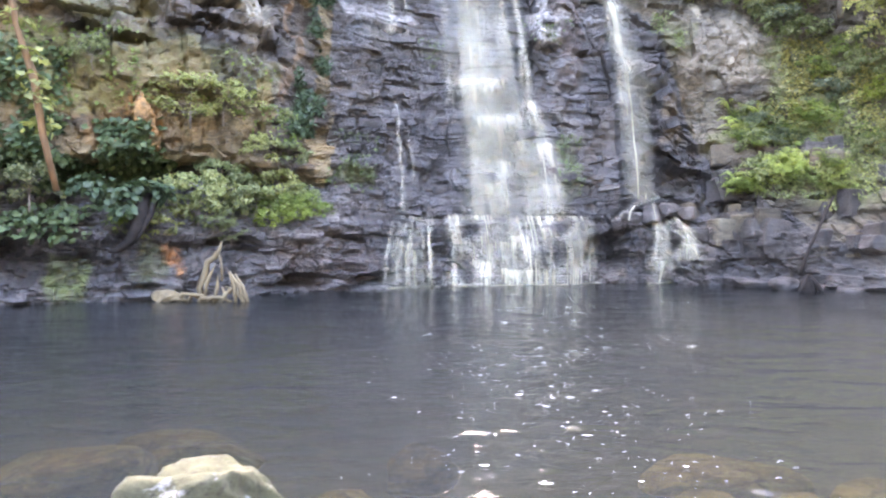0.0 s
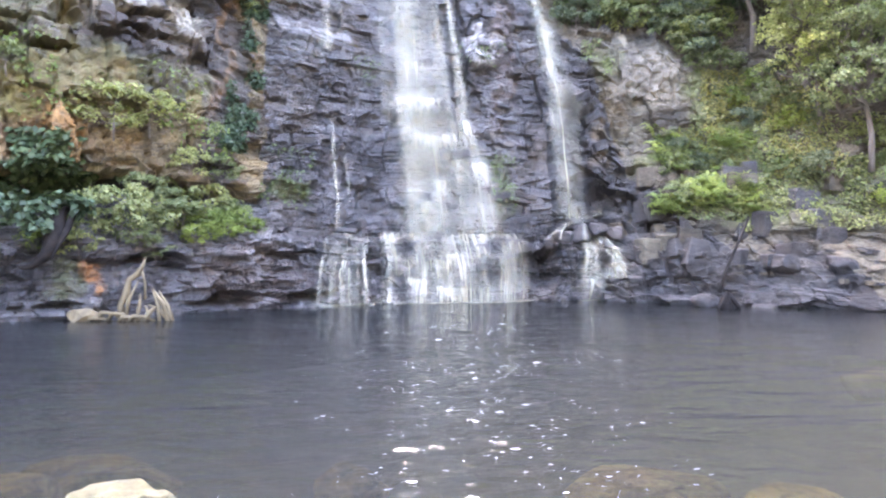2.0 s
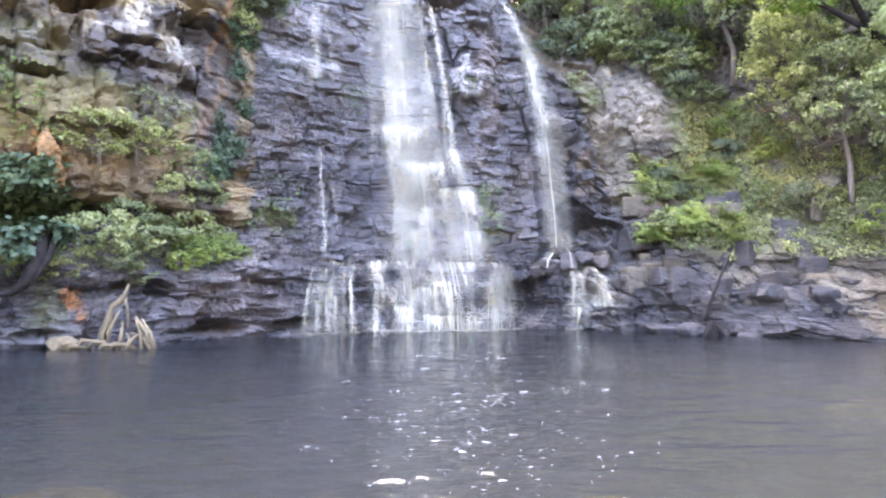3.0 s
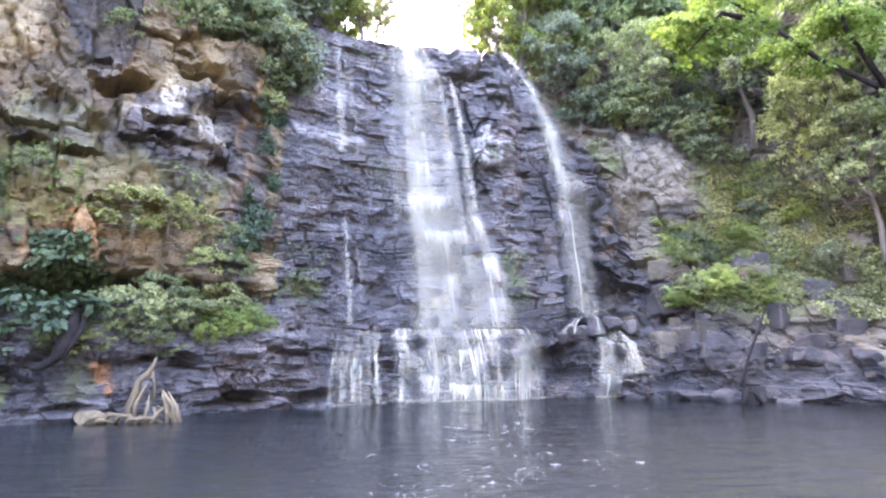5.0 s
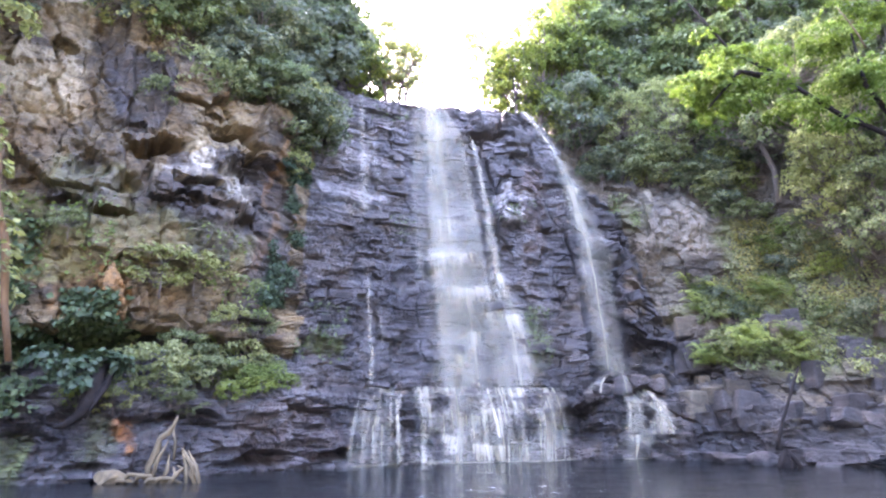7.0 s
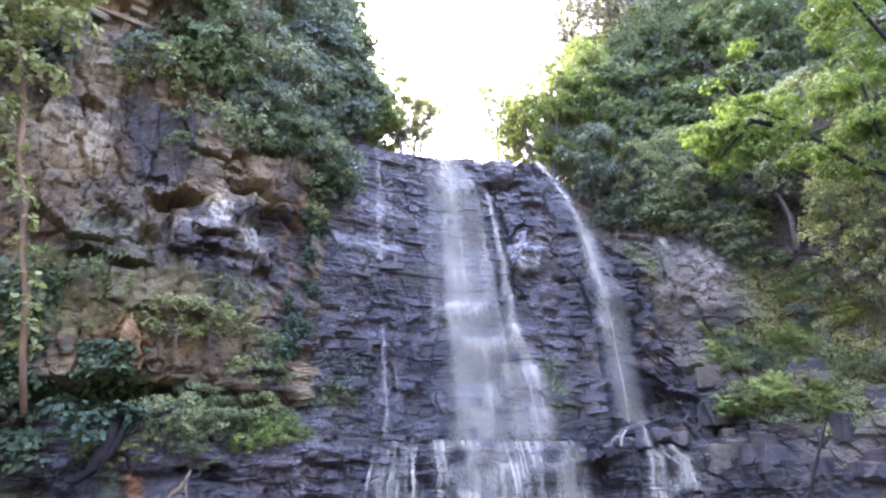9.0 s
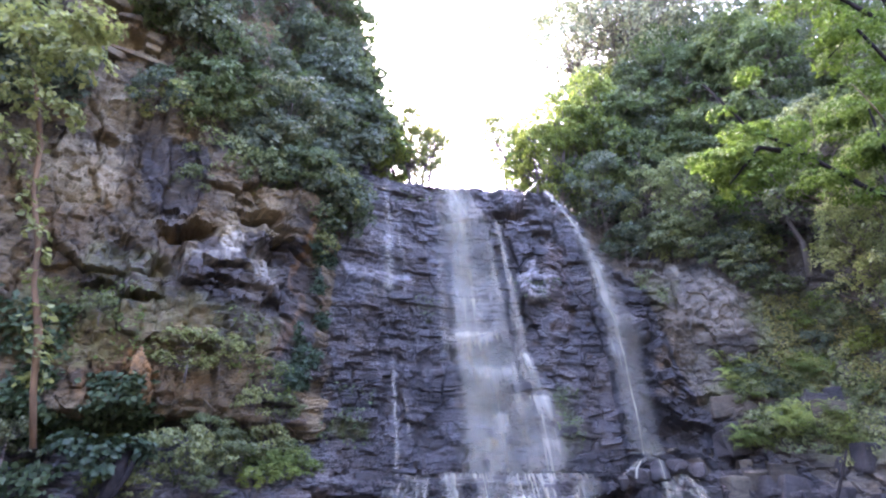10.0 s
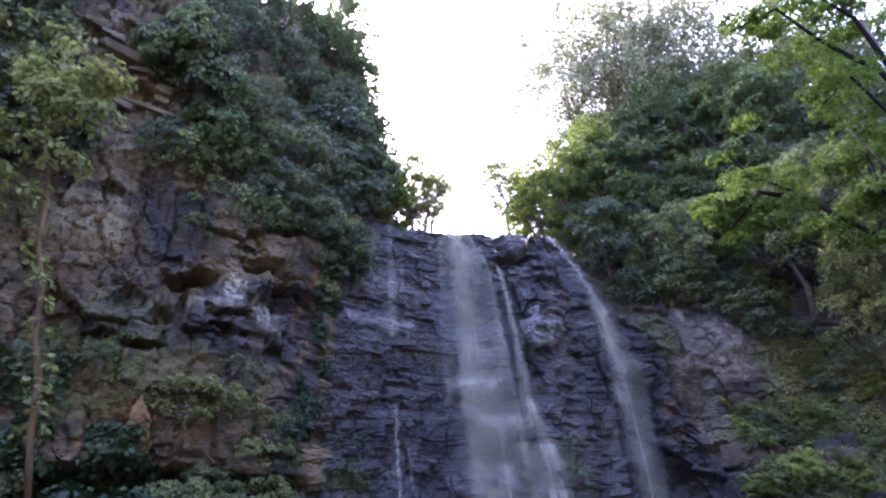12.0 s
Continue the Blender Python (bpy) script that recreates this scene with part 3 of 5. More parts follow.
def cliff(name, xs, ss, material, label, damp=None, seep=None):
    X, S = np.meshgrid(xs, ss)
    Y, Z = profile(X, S)
    run = np.concatenate([[0], np.cumsum(np.hypot(np.diff(xs), np.diff(np.interp(xs, FOOT_X, FOOT_Y))))]) + xs[0]
    A = np.broadcast_to(run, X.shape)
    P = np.stack([X, Y, Z], -1)
    # outward normal of the smoothed base
    dx = np.gradient(P, xs, axis=1)
    ds = np.gradient(P, axis=0)
    N = np.cross(dx, ds)
    N /= np.linalg.norm(N, axis=-1, keepdims=True) + 1e-9
    N[..., 2] *= 0.5
    D = relief(X, X * 1.1, Z, S) * np.clip((S - 0.0) / 0.6, 0.2, 1)
    for hx, hz, hw, hh, depth in HOLLOWS:
        hz = lift(hz)
        q = ((X + 0.5 * fbm(X * 1.3, Z * 1.6, 33.0) - hx) / hw) ** 2 + ((Z + 0.4 * fbm(X * 1.8, Z * 1.6, 35.0) - hz) / hh) ** 2
        D = D - depth * np.clip(1.3 - q, 0, 1) * (1 + (0.5 * np.clip((Z - hz) / hh, -1, 1) if depth > 0 else 0))
    P = P + N * D[..., None]
    stain_lit_edge = np.zeros((X.size, 3))
    for sx, sz, sw, sh, which, strength in STAINS_AND_LIT_EDGES:
        sz = lift(sz)
        q = ((X + 0.4 * fbm(X * 1.8, Z * 1.2, 31.0) - sx) / sw) ** 4 + ((Z + 0.3 * fbm(X * 1.4, Z * 1.4, 37.0) - sz) / sh) ** 4
        stain_lit_edge[:, which] = np.maximum(stain_lit_edge[:, which], (strength * np.clip(1.6 - q, 0, 1)).ravel())
    me = mesh_of(name, P.reshape(-1, 3), grid_faces(len(ss), len(xs)), material)
    paint(me, "stain_lit_edge", np.clip(stain_lit_edge, 0, 1))
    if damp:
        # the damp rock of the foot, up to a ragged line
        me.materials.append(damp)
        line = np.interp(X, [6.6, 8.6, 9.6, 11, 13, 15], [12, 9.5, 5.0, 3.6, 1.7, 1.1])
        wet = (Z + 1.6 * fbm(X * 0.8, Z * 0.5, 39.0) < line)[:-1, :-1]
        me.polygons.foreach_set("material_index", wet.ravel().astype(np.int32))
    if seep:
        # dark seeping rock round the overhang of the buttress and down its corner
        me.materials.append(seep)
        rag = 0.9 * fbm(X * 0.9, Z * 0.7, 45.0) + 0.5 * fbm(X * 3, Z * 2, 47.0, 3)
        q = np.minimum(np.hypot((X + 5.9) / 1.5, (Z - 7.7) / 1.7), np.hypot((X + 8.9) / 0.7, (Z - 7.4) / 1.1))
        q = np.minimum(q, np.hypot((X + 4.6) / 0.55, (Z - 7.0) / 3.2))
        q = np.minimum(q, np.hypot((X + 8.1) / 0.8, (Z - 11.0) / 1.6))
        me.polygons.foreach_set("material_index", (q + 0.6 * rag < 1.0)[:-1, :-1].ravel().astype(np.int32))
    return tagged(new(name, me), label, "cliff", kind="structure"), P


def steps(x0, x1, step, extra=()):
    out = [np.arange(x0, x1, step)]
    out += [np.arange(a, b, c) for a, b, c in extra]
    return np.unique(np.round(np.concatenate(out + [[x1]]), 4))


def levels(n):
    """Profile stations: n[k] rows in the k-th stretch."""
    return np.concatenate([[k + i / m for i in range(m)] for k, m in enumerate(n)] + [[10.0]])


LEFT_X, LEFT_S = steps(-16, -3.85, 0.055, [(-4.8, -3.85, 0.016)]), levels([6, 48, 22, 18, 26, 84, 74, 30, 50, 30])
cliff_low, P_low = cliff("cliff_left_foot", LEFT_X, LEFT_S[LEFT_S <= 4], WET_ROCK, "dark bedded rock ledges at the edge of the pool")
cliff_left, P_left = cliff("cliff_left_buttress", LEFT_X, LEFT_S[LEFT_S >= 4], BROWN_ROCK, "brown blocky rock buttress with rust and pale stains", seep=SEEP_ROCK)
cliff_mid, P_mid = cliff("waterfall_wall", steps(-3.85, 6.6, 0.042), levels([6, 54, 18, 26, 16, 120, 114, 34, 20, 10]), WET_ROCK, "dark wet bedded rock wall behind the waterfall")
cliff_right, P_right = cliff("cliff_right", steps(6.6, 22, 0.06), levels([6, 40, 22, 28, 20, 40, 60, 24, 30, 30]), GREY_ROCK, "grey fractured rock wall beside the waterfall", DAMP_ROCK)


# ---- ground, pool ----
def foot_gap(x, y):
    """Metres from the line of the cliffs' foot, behind it positive."""
    return y - np.interp(x, FOOT_X, FOOT_Y)


def ground_height(x, y):
    gap = foot_gap(x, y)
    d = np.clip(gap, 0, 40)
    # rock and soil a metre under the cliffs' faces
    back = np.zeros(np.shape(x)) - 2.2
    for j in range(len(PROF_X)):
        lo, hi = PROF_X[max(j - 1, 0)], PROF_X[min(j + 1, len(PROF_X) - 1)]
        w = np.clip(np.where(x < PROF_X[j], (x - lo) / max(PROF_X[j] - lo, 1e-6), (hi - x) / max(hi - PROF_X[j], 1e-6)), 0, 1)
        w = np.where((j == 0) & (x < PROF_X[0]), 1, np.where((j == len(PROF_X) - 1) & (x > PROF_X[-1]), 1, w))
        rise = np.interp(d, np.append(np.maximum.accumulate(PROF[j, :, 0]) + np.arange(11) * 1e-4, 40), np.append(PROF[j, :, 1], PROF[j, -1, 1] + (16 if abs(PROF_X[j] - 1) > 4.6 else 3)))
        back = back + w * (np.minimum(rise, np.interp(d - 1.3, np.maximum.accumulate(PROF[j, :, 0]) + np.arange(11) * 1e-4, PROF[j, :, 1])) - 1.0 + 2.2)
    # pool bed, and the near bank on which the camera stands
    shore = y - (2.3 + 0.35 * np.sin(x * 0.8) - 0.03 * x * x * 0.2)
    bed = np.interp(shore, [-60, -12, -3, -0.6, 0, 1.5, 4, 9], [16, 3.0, 0.35, 0.16, -0.08, -0.4, -0.75, -1.8])
    bed = np.minimum(bed, 30) + 0.1 * fbm(x * 0.8, y * 0.8, 11.0) * np.clip(4 - shore, 0.2, 2)
    flank = np.clip((np.abs(x + 1) - 13.5 - 0.15 * y) * 1.1, 0, 30)
    return np.where(gap > 0, np.maximum(back, flank - 3), bed + np.where(y < 22, np.maximum(flank - 0.3, 0) * (flank > 0), 0))


gx = np.concatenate([-np.geomspace(900, 27, 14), np.arange(-26, 26.1, 0.4), np.geomspace(27, 900, 14)])
gy = np.concatenate([-np.geomspace(900, 21, 14), np.arange(-20, 45.1, 0.4), np.geomspace(46, 900, 14)])
GX, GY = np.meshgrid(gx, gy)
ground_me = mesh_of("ground", np.stack([GX, GY, ground_height(GX, GY)], -1).reshape(-1, 3), grid_faces(len(gy), len(gx)), SOIL, True)
tagged(new("ground", ground_me), "dark leaf-littered soil of the gorge and the pool's bed", "ground", kind="structure")

wx = np.concatenate([np.arange(-24, -6, 0.3), np.arange(-6, -2, 0.06), np.arange(-2, 5, 0.045), np.arange(5, 8, 0.06), np.arange(8, 24.1, 0.3)])
wy = np.concatenate([np.arange(-1, 2.0, 0.4), np.arange(2.0, 8, 0.036), np.arange(8, 14, 0.06), np.arange(14, 24.1, 0.11)])
WX, WY = np.meshgrid(wx, wy)
WZ = 0.03 * fbm(WX * 0.55, WY * 1.3, 21.0) + 0.016 * fbm(WX * 1.8 + 0.4 * WY, WY * 4.0, 22.0, 3)
# short steep crests where the falls' breeze meets the calm
gust = np.clip(1.4 - ((WX - 1.0 - 0.08 * WY) / (0.9 + 0.16 * WY)) ** 2, 0, 1) * np.clip((15 - WY) / 6, 0, 1)
crest = np.clip(fbm(WX * 4.0, WY * 9.0, 25.0, 2) - 0.3 + 0.25 * vnoise(WX * 0.7, WY * 1.0, 27.0), 0, 1)
WZ = WZ + 0.05 * crest * gust + 0.02 * np.clip(fbm(WX * 4, WY * 8, 29.0, 2) - 0.08, 0, 1) * gust
water_me = mesh_of("water", np.stack([WX, WY, WZ], -1).reshape(-1, 3), grid_faces(len(wy), len(wx)), WATER, True)
tagged(new("water", water_me), "dark grey-green rippled plunge pool", "water", kind="structure")


# sky glints on the ripples below the falls, put in as flat white flecks
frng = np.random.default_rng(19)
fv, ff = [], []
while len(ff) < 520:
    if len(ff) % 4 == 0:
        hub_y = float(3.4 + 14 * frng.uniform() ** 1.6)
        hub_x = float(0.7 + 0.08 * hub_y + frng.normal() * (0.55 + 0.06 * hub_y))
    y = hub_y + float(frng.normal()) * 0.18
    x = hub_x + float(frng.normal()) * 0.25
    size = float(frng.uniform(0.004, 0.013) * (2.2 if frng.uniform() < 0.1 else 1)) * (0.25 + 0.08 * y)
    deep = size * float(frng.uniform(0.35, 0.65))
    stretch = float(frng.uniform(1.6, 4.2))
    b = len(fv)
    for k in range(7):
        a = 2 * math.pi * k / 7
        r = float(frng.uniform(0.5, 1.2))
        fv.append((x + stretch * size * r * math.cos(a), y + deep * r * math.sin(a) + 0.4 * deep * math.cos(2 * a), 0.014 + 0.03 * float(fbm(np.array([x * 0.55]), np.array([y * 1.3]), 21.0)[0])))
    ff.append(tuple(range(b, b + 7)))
glint_me = mesh_of("painted_glints", fv, ff, GLINT)
tagged(new("painted_glints", glint_me), "small flat white flecks painted in for glints on the pool", "foam", kind="stuff")


# ---- falling water ----
def surface(P):
    """Columns of the wall as x, and y over a common run of heights."""
    zs = np.arange(-0.2, 15.6, 0.05)
    cols = np.stack([np.interp(zs, np.maximum.accumulate(P[:, j, 2]), P[:, j, 1]) for j in range(P.shape[1])])
    return P[0, :, 0], zs, cols


def face_y(table, x, z):
    xs, zs, cols = table
    j = np.clip(np.searchsorted(xs, x), 0, len(xs) - 1)
    k = np.clip(((z - zs[0]) / 0.05).astype(int), 0, len(zs) - 1)
    return cols[j, k]


TABLE_MID, TABLE_RIGHT = surface(P_mid), surface(P_right)


def wall_y(x, z):
    return np.where(x < 6.6, face_y(TABLE_MID, x, z), face_y(TABLE_RIGHT, x, z))


# lips of rock that the water strikes: from x, to x, height, whiteness
LIPS = [(0.0, 1.6, 14.62, 1.1), (0.3, 1.9, 13.7, 0.6), (4.6, 5.6, 14.6, 0.6), (0.06, 1.3, 12.4, 0.5), (0.3, 1.0, 10.9, 0.3), (1.1, 2.4, 10.2, 0.25), (0.2, 0.7, 9.5, 0.4), (0.6, 2.0, 8.9, 0.3), (0.0, 2.15, 7.42, 1.1), (0.5, 1.4, 6.8, 0.35), (1.3, 3.3, 6.03, 1.0), (2.95, 3.65, 6.65, 1.2), (0.6, 1.3, 5.2, 0.45),
        (2.7, 4.25, 5.1, 1.2), (1.9, 2.8, 4.4, 0.35), (1.45, 1.95, 3.46, 0.9), (0.75, 1.1, 3.0, 0.5), (3.0, 4.6, 3.5, 0.4), (6.3, 7.1, 10.9, 0.7), (6.5, 7.2, 9.6, 0.5), (5.0, 6.2, 13.4, 0.4), (-2.5, -1.4, 9.2, 0.15),
        (-0.3, 5.6, 2.36, 0.2), (2.3, 2.85, 1.65, 1.5), (1.7, 3.0, 1.42, 0.9), (2.0, 3.15, 0.5, 1.4), (4.3, 5.3, 1.5, 0.3), (0.5, 1.6, 0.8, 0.6), (-1.8, -0.75, 1.42, 0.9), (-0.75, -0.3, 1.5, 1.1), (-2.2, -1.2, 0.8, 0.5), (-1.5, 0.0, 2.3, 0.4), (7.2, 9.3, 0.85, 1.2), (7.4, 8.8, 2.4, 0.6), (8.0, 8.8, 1.9, 0.8), (8.3, 9.2, 1.4, 0.8)]


def water_sheet(name, line, material, thick, label, reach=0.9, off=0.05, over=0.0, feather=0.9, seed=0.0, step=0.06, parent=None, ragged=0.25, bare=()):
    """A sheet of falling water down the wall. line: rows of height, middle x, half width. It leaves the rock at ledges, and meets it again within reach."""
    line = sorted(line)
    zr = np.array([p[0] for p in line])
    top, low = zr[-1], zr[0]
    z = np.arange(top, low - 1e-6, -0.06)
    mid, half = np.interp(z, zr, [p[1] for p in line]), np.interp(z, zr, [p[2] for p in line])
    mid = mid + np.clip(0.35 - half, 0, 0.3) * 0.5 * (vnoise(z * 0.8, z * 0 + 2, seed + 11) + 0.5 * vnoise(z * 2.3, z * 0 + 4, seed + 12))
    n = max(4, int(2 * half.max() / step))
    u = np.linspace(-1, 1, n)
    Zg, U = np.meshgrid(z, u, indexing="ij")
    wob = 1 + ragged * vnoise(Zg * 0.9, U * 0 + 3, seed) * np.sign(U)
    Xg = mid[:, None] + half[:, None] * U * wob
    Yg = np.min([wall_y(Xg, Zg + k) for k in np.arange(0, reach + 0.01, 0.1)], 0)
    pad = np.pad(Yg, ((5, 5), (3, 3)), mode="edge")
    pad = sum(pad[i:i + len(z)] for i in range(11)) / 11
    Yg = np.minimum(sum(pad[:, i:i + n] for i in range(7)) / 7, Yg + 0.06) - off - 0.05
    soft = feather * (0.6 + 0.9 * (vnoise(Xg * 0 + 5 * np.sign(U), Zg * 0.7, seed + 6) + 0.5))
    T = thick * np.clip((1 - np.abs(U)) / soft, 0, 1) ** 1.3 * (0.7 + 0.9 * (vnoise(Xg * 2.2, Zg * 0.1, seed + 2) + 0.35))
    # whiter where it strikes a ledge, thinning below it
    band = np.zeros(Zg.shape)
    for xa, xb, zb, white in LIPS:
        sway = 0.25 * vnoise(Zg * 1.7, Zg * 0 + xa, 6.0)
        edge = np.clip(np.minimum(Xg - xa - sway, xb + sway - Xg) / 0.42 + 0.45, 0, 1)
        drop = zb + 0.1 * vnoise(Xg * 2.5, Xg * 0 + zb, 3.0) + 0.04 * vnoise(Xg * 9, Xg * 0 + zb, 5.0) - Zg
        band = np.maximum(band, white * edge * np.where(drop > 0, np.exp(-drop / 0.4), np.exp(drop / 0.03)))
    T = T * (0.56 + 0.98 * band)
    for hx, hz, hw, hh in bare:
        q = ((Xg + 0.25 * vnoise(Xg * 2, Zg * 2, 8.0) - hx) / hw) ** 2 + ((Zg + 0.2 * vnoise(Xg * 2, Zg * 2, 9.0) - hz) / hh) ** 2
        T = T * np.clip(q - 0.4, 0.04, 1)
    T *= np.clip((Zg - low) / 0.15 + 0.6, 0, 1)
    verts = np.stack([Xg, Yg, Zg], -1).reshape(-1, 3)
    if over:
        verts[:, 1] -= over
    me = mesh_of(name, verts, grid_faces(len(z), n), material, True)
    paint(me, "thick", np.clip(T, 0, 1.15).ravel())
    uvl = me.uv_layers.new(name="UVMap")
    idx = np.zeros(len(me.loops), int)
    me.loops.foreach_get("vertex_index", idx)
    uv = np.stack([U * half.max() + seed * 1.7 + 0 * Xg, Zg + seed * 3.1], -1).reshape(-1, 2)[idx]
    uvl.data.foreach_set("uv", uv.ravel())
    ob = new(name, me)
    if parent:
        ob.parent = parent
    else:
        tagged(ob, label, "waterfall")
    return ob


def waterfall(label, sheets):
    base = new("waterfall")
    tagged(base, label, "waterfall")
    for line, material, thick, kw in sheets:
        water_sheet("water_strand" if material is STRAND else "water_sheet", line, material, thick, "", parent=base, **kw)
    return base


srng = np.random.default_rng(12)


def strands(line, n, width, thick):
    """Narrow strands spread over a fall's width."""
    line = sorted(line)
    zz = np.arange(line[0][0], line[-1][0] + 0.01, 0.2)
    line = [(float(z), float(np.interp(z, [p[0] for p in line], [p[1] for p in line])), float(np.interp(z, [p[0] for p in line], [p[2] for p in line]))) for z in zz]
    out = []
    for k in range(n):
        u = srng.uniform(-0.9, 0.9)
        top, fat, drift_x = srng.uniform(0, 0.45) * (k % 2), width * srng.uniform(0.5, 1.4), srng.uniform(-0.15, 0.15)
        hi, lo = max(p[0] for p in line), min(p[0] for p in line)
        rows = [(z, m + h * u + drift_x * (hi - z) / max(hi - lo, 1) + srng.uniform(-0.02, 0.02), fat * (0.6 + 0.8 * (hi - z) / (hi - lo)) * srng.uniform(0.8, 1.2)) for z, m, h in line if z <= hi - top * (hi - lo)]
        if len(rows) > 1:
            out.append((rows, STRAND, thick * srng.uniform(0.6, 1.1), dict(seed=float(k) + 0.3, off=0.16, step=0.03, feather=0.7)))
    return out


MAIN = [(14.75, 0.55, 0.55), (13.6, 0.92, 0.82), (12.4, 1.1, 1.06), (10.0, 1.32, 1.28), (7.4, 1.5, 1.34), (4.9, 1.85, 1.4), (2.4, 2.05, 1.48)]
SECOND = [(12.75, 2.4, 0.1), (11.2, 2.7, 0.15), (9.4, 2.98, 0.19), (6.75, 3.2, 0.3), (5.3, 3.6, 0.52), (4.0, 3.8, 0.75), (2.4, 3.95, 0.95)]
RIGHT = [(14.75, 4.85, 0.16), (14.2, 5.2, 0.24), (13.0, 6.0, 0.34), (10.8, 6.72, 0.5), (7.9, 7.15, 0.56), (5.5, 7.28, 0.55), (3.0, 7.32, 0.62)]
waterfall("broad veil of white water down dark rock", [([(z, x, w * 1.08) for z, x, w in MAIN], FOAM, 0.72, dict(seed=1.0, feather=0.5, ragged=0.1)), ([(z, x - 0.1 * w, w * 0.6) for z, x, w in MAIN], FOAM, 0.42, dict(seed=2.0, off=0.2))] + strands(MAIN, 10, 0.14, 0.4))
waterfall("narrow white fall widening over steps", [([(z, x, w * 1.15) for z, x, w in SECOND], FOAM, 0.85, dict(seed=3.0, feather=0.6, ragged=0.1)), ([(z, x, w * 0.5) for z, x, w in SECOND if z > 4.5], FOAM, 0.7, dict(seed=4.0, off=0.15))] + strands(SECOND, 3, 0.09, 0.4))
waterfall("narrow fall dropping free beside dark blocks", [([(z, x, w * 1.1) for z, x, w in RIGHT], FOAM, 1.05, dict(seed=5.0, reach=3.0, ragged=0.08, feather=0.7)), ([(z, x - 0.05, w * 0.55) for z, x, w in RIGHT if z > 7], FOAM, 0.75, dict(seed=6.0, reach=3.0, off=0.2, ragged=0.08))] + strands(RIGHT, 3, 0.1, 0.3))
waterfall("thin trickle over mossy bedded rock", [([(14.7, -2.3, 0.1), (13.4, -2.15, 0.16), (11.5, -2.0, 0.2), (9.0, -1.85, 0.28)], FOAM, 1.0, dict(seed=7.0, off=0.12)), ([(11.6, -1.5, 0.07), (10.2, -1.4, 0.08), (8.9, -1.32, 0.06)], STRAND, 1.1, dict(seed=8.0, off=0.13)),
          ([(6.4, -1.72, 0.05), (5.6, -1.62, 0.08), (4.4, -1.52, 0.08), (2.5, -1.27, 0.1)], STRAND, 1.2, dict(seed=9.0, off=0.13)), ([(5.4, -1.2, 0.04), (4.3, -1.05, 0.07), (3.4, -0.95, 0.05)], STRAND, 0.5, dict(seed=10.0, off=0.13)), ([(14.4, 0.0, 0.2), (9.0, 0.1, 0.28), (6.5, 0.3, 0.25)], FOAM, 0.35, dict(seed=10.5)), ([(9.6, -2.6, 1.0), (8.6, -2.4, 1.1)], FOAM, 0.3, dict(seed=10.8))])
STEP = [(2.4, 2.75, 2.75), (1.2, 2.85, 2.8), (0.0, 2.95, 2.85)]
STEP_LEFT = [(2.35, -1.0, 0.75), (1.2, -1.1, 0.95), (0.0, -1.1, 1.05)]
waterfall("white cascade spilling over the low ledge into the pool", [(STEP, CASCADE, 0.95, dict(seed=11.0, off=0.13, reach=0.3, feather=0.12, bare=[(3.7, 1.1, 0.5, 0.55), (1.0, 1.9, 0.35, 0.4), (4.2, 2.0, 0.5, 0.3), (0.75, 0.5, 0.3, 0.5)]))] + strands(STEP, 22, 0.075, 0.62))
waterfall("thin strands of water over the low ledge", [(STEP_LEFT, CASCADE, 0.7, dict(seed=12.0, reach=0.3, bare=[(-0.2, 1.0, 0.4, 1.0)]))] + strands(STEP_LEFT, 11, 0.06, 0.75))
STEP_RIGHT = [(2.45, 8.05, 0.68), (1.5, 8.2, 0.85), (0.82, 8.25, 1.05)]
waterfall("small stepped cascade over dark blocks", [(STEP_RIGHT, CASCADE, 1.15, dict(seed=13.0, off=0.2, reach=0.3, bare=[(8.15, 1.5, 0.12, 0.5)]))] + strands(STEP_RIGHT, 12, 0.08, 0.75) + [([(0.8, 7.8, 0.7), (0.0, 7.65, 0.4)], FOAM, 0.9, dict(seed=14.0, reach=0.3))])


def ribbon(points, widths, seed, parent, thick=1.0):
    """A strand of water along points, facing the pool."""
    p = np.array([points[0]] + [np.array(points[k]) + (np.array(points[k + 1]) - np.array(points[k])) * f for k in range(len(points) - 1) for f in (0.25, 0.5, 0.75, 1.0)])
    w = np.interp(np.linspace(0, 1, len(p)), np.linspace(0, 1, len(widths)), widths)
    d = np.gradient(p, axis=0)
    side = np.cross(d, np.array([0, -1, 0.2]))
    side /= np.linalg.norm(side, axis=1)[:, None] + 1e-9
    u = np.linspace(-1, 1, 5)
    V = p[:, None] + side[:, None] * (u[None, :, None] * w[:, None, None])
    me = mesh_of("water_strand", V.reshape(-1, 3), grid_faces(len(p), 5), STRAND, True)
    paint(me, "thick", np.clip(thick * (1.3 - np.abs(np.broadcast_to(u, V.shape[:2]))), 0, 1).ravel())
    uvl = me.uv_layers.new(name="UVMap")
    idx = np.zeros(len(me.loops), int)
    me.loops.foreach_get("vertex_index", idx)
    run = np.broadcast_to(np.arange(len(p))[:, None] * 0.1 + seed, V.shape[:2])
    uvl.data.foreach_set("uv", np.stack([np.broadcast_to(u * 0.1, V.shape[:2]), run], -1).reshape(-1, 2)[idx].ravel())
    return part("water_strand", me, parent)


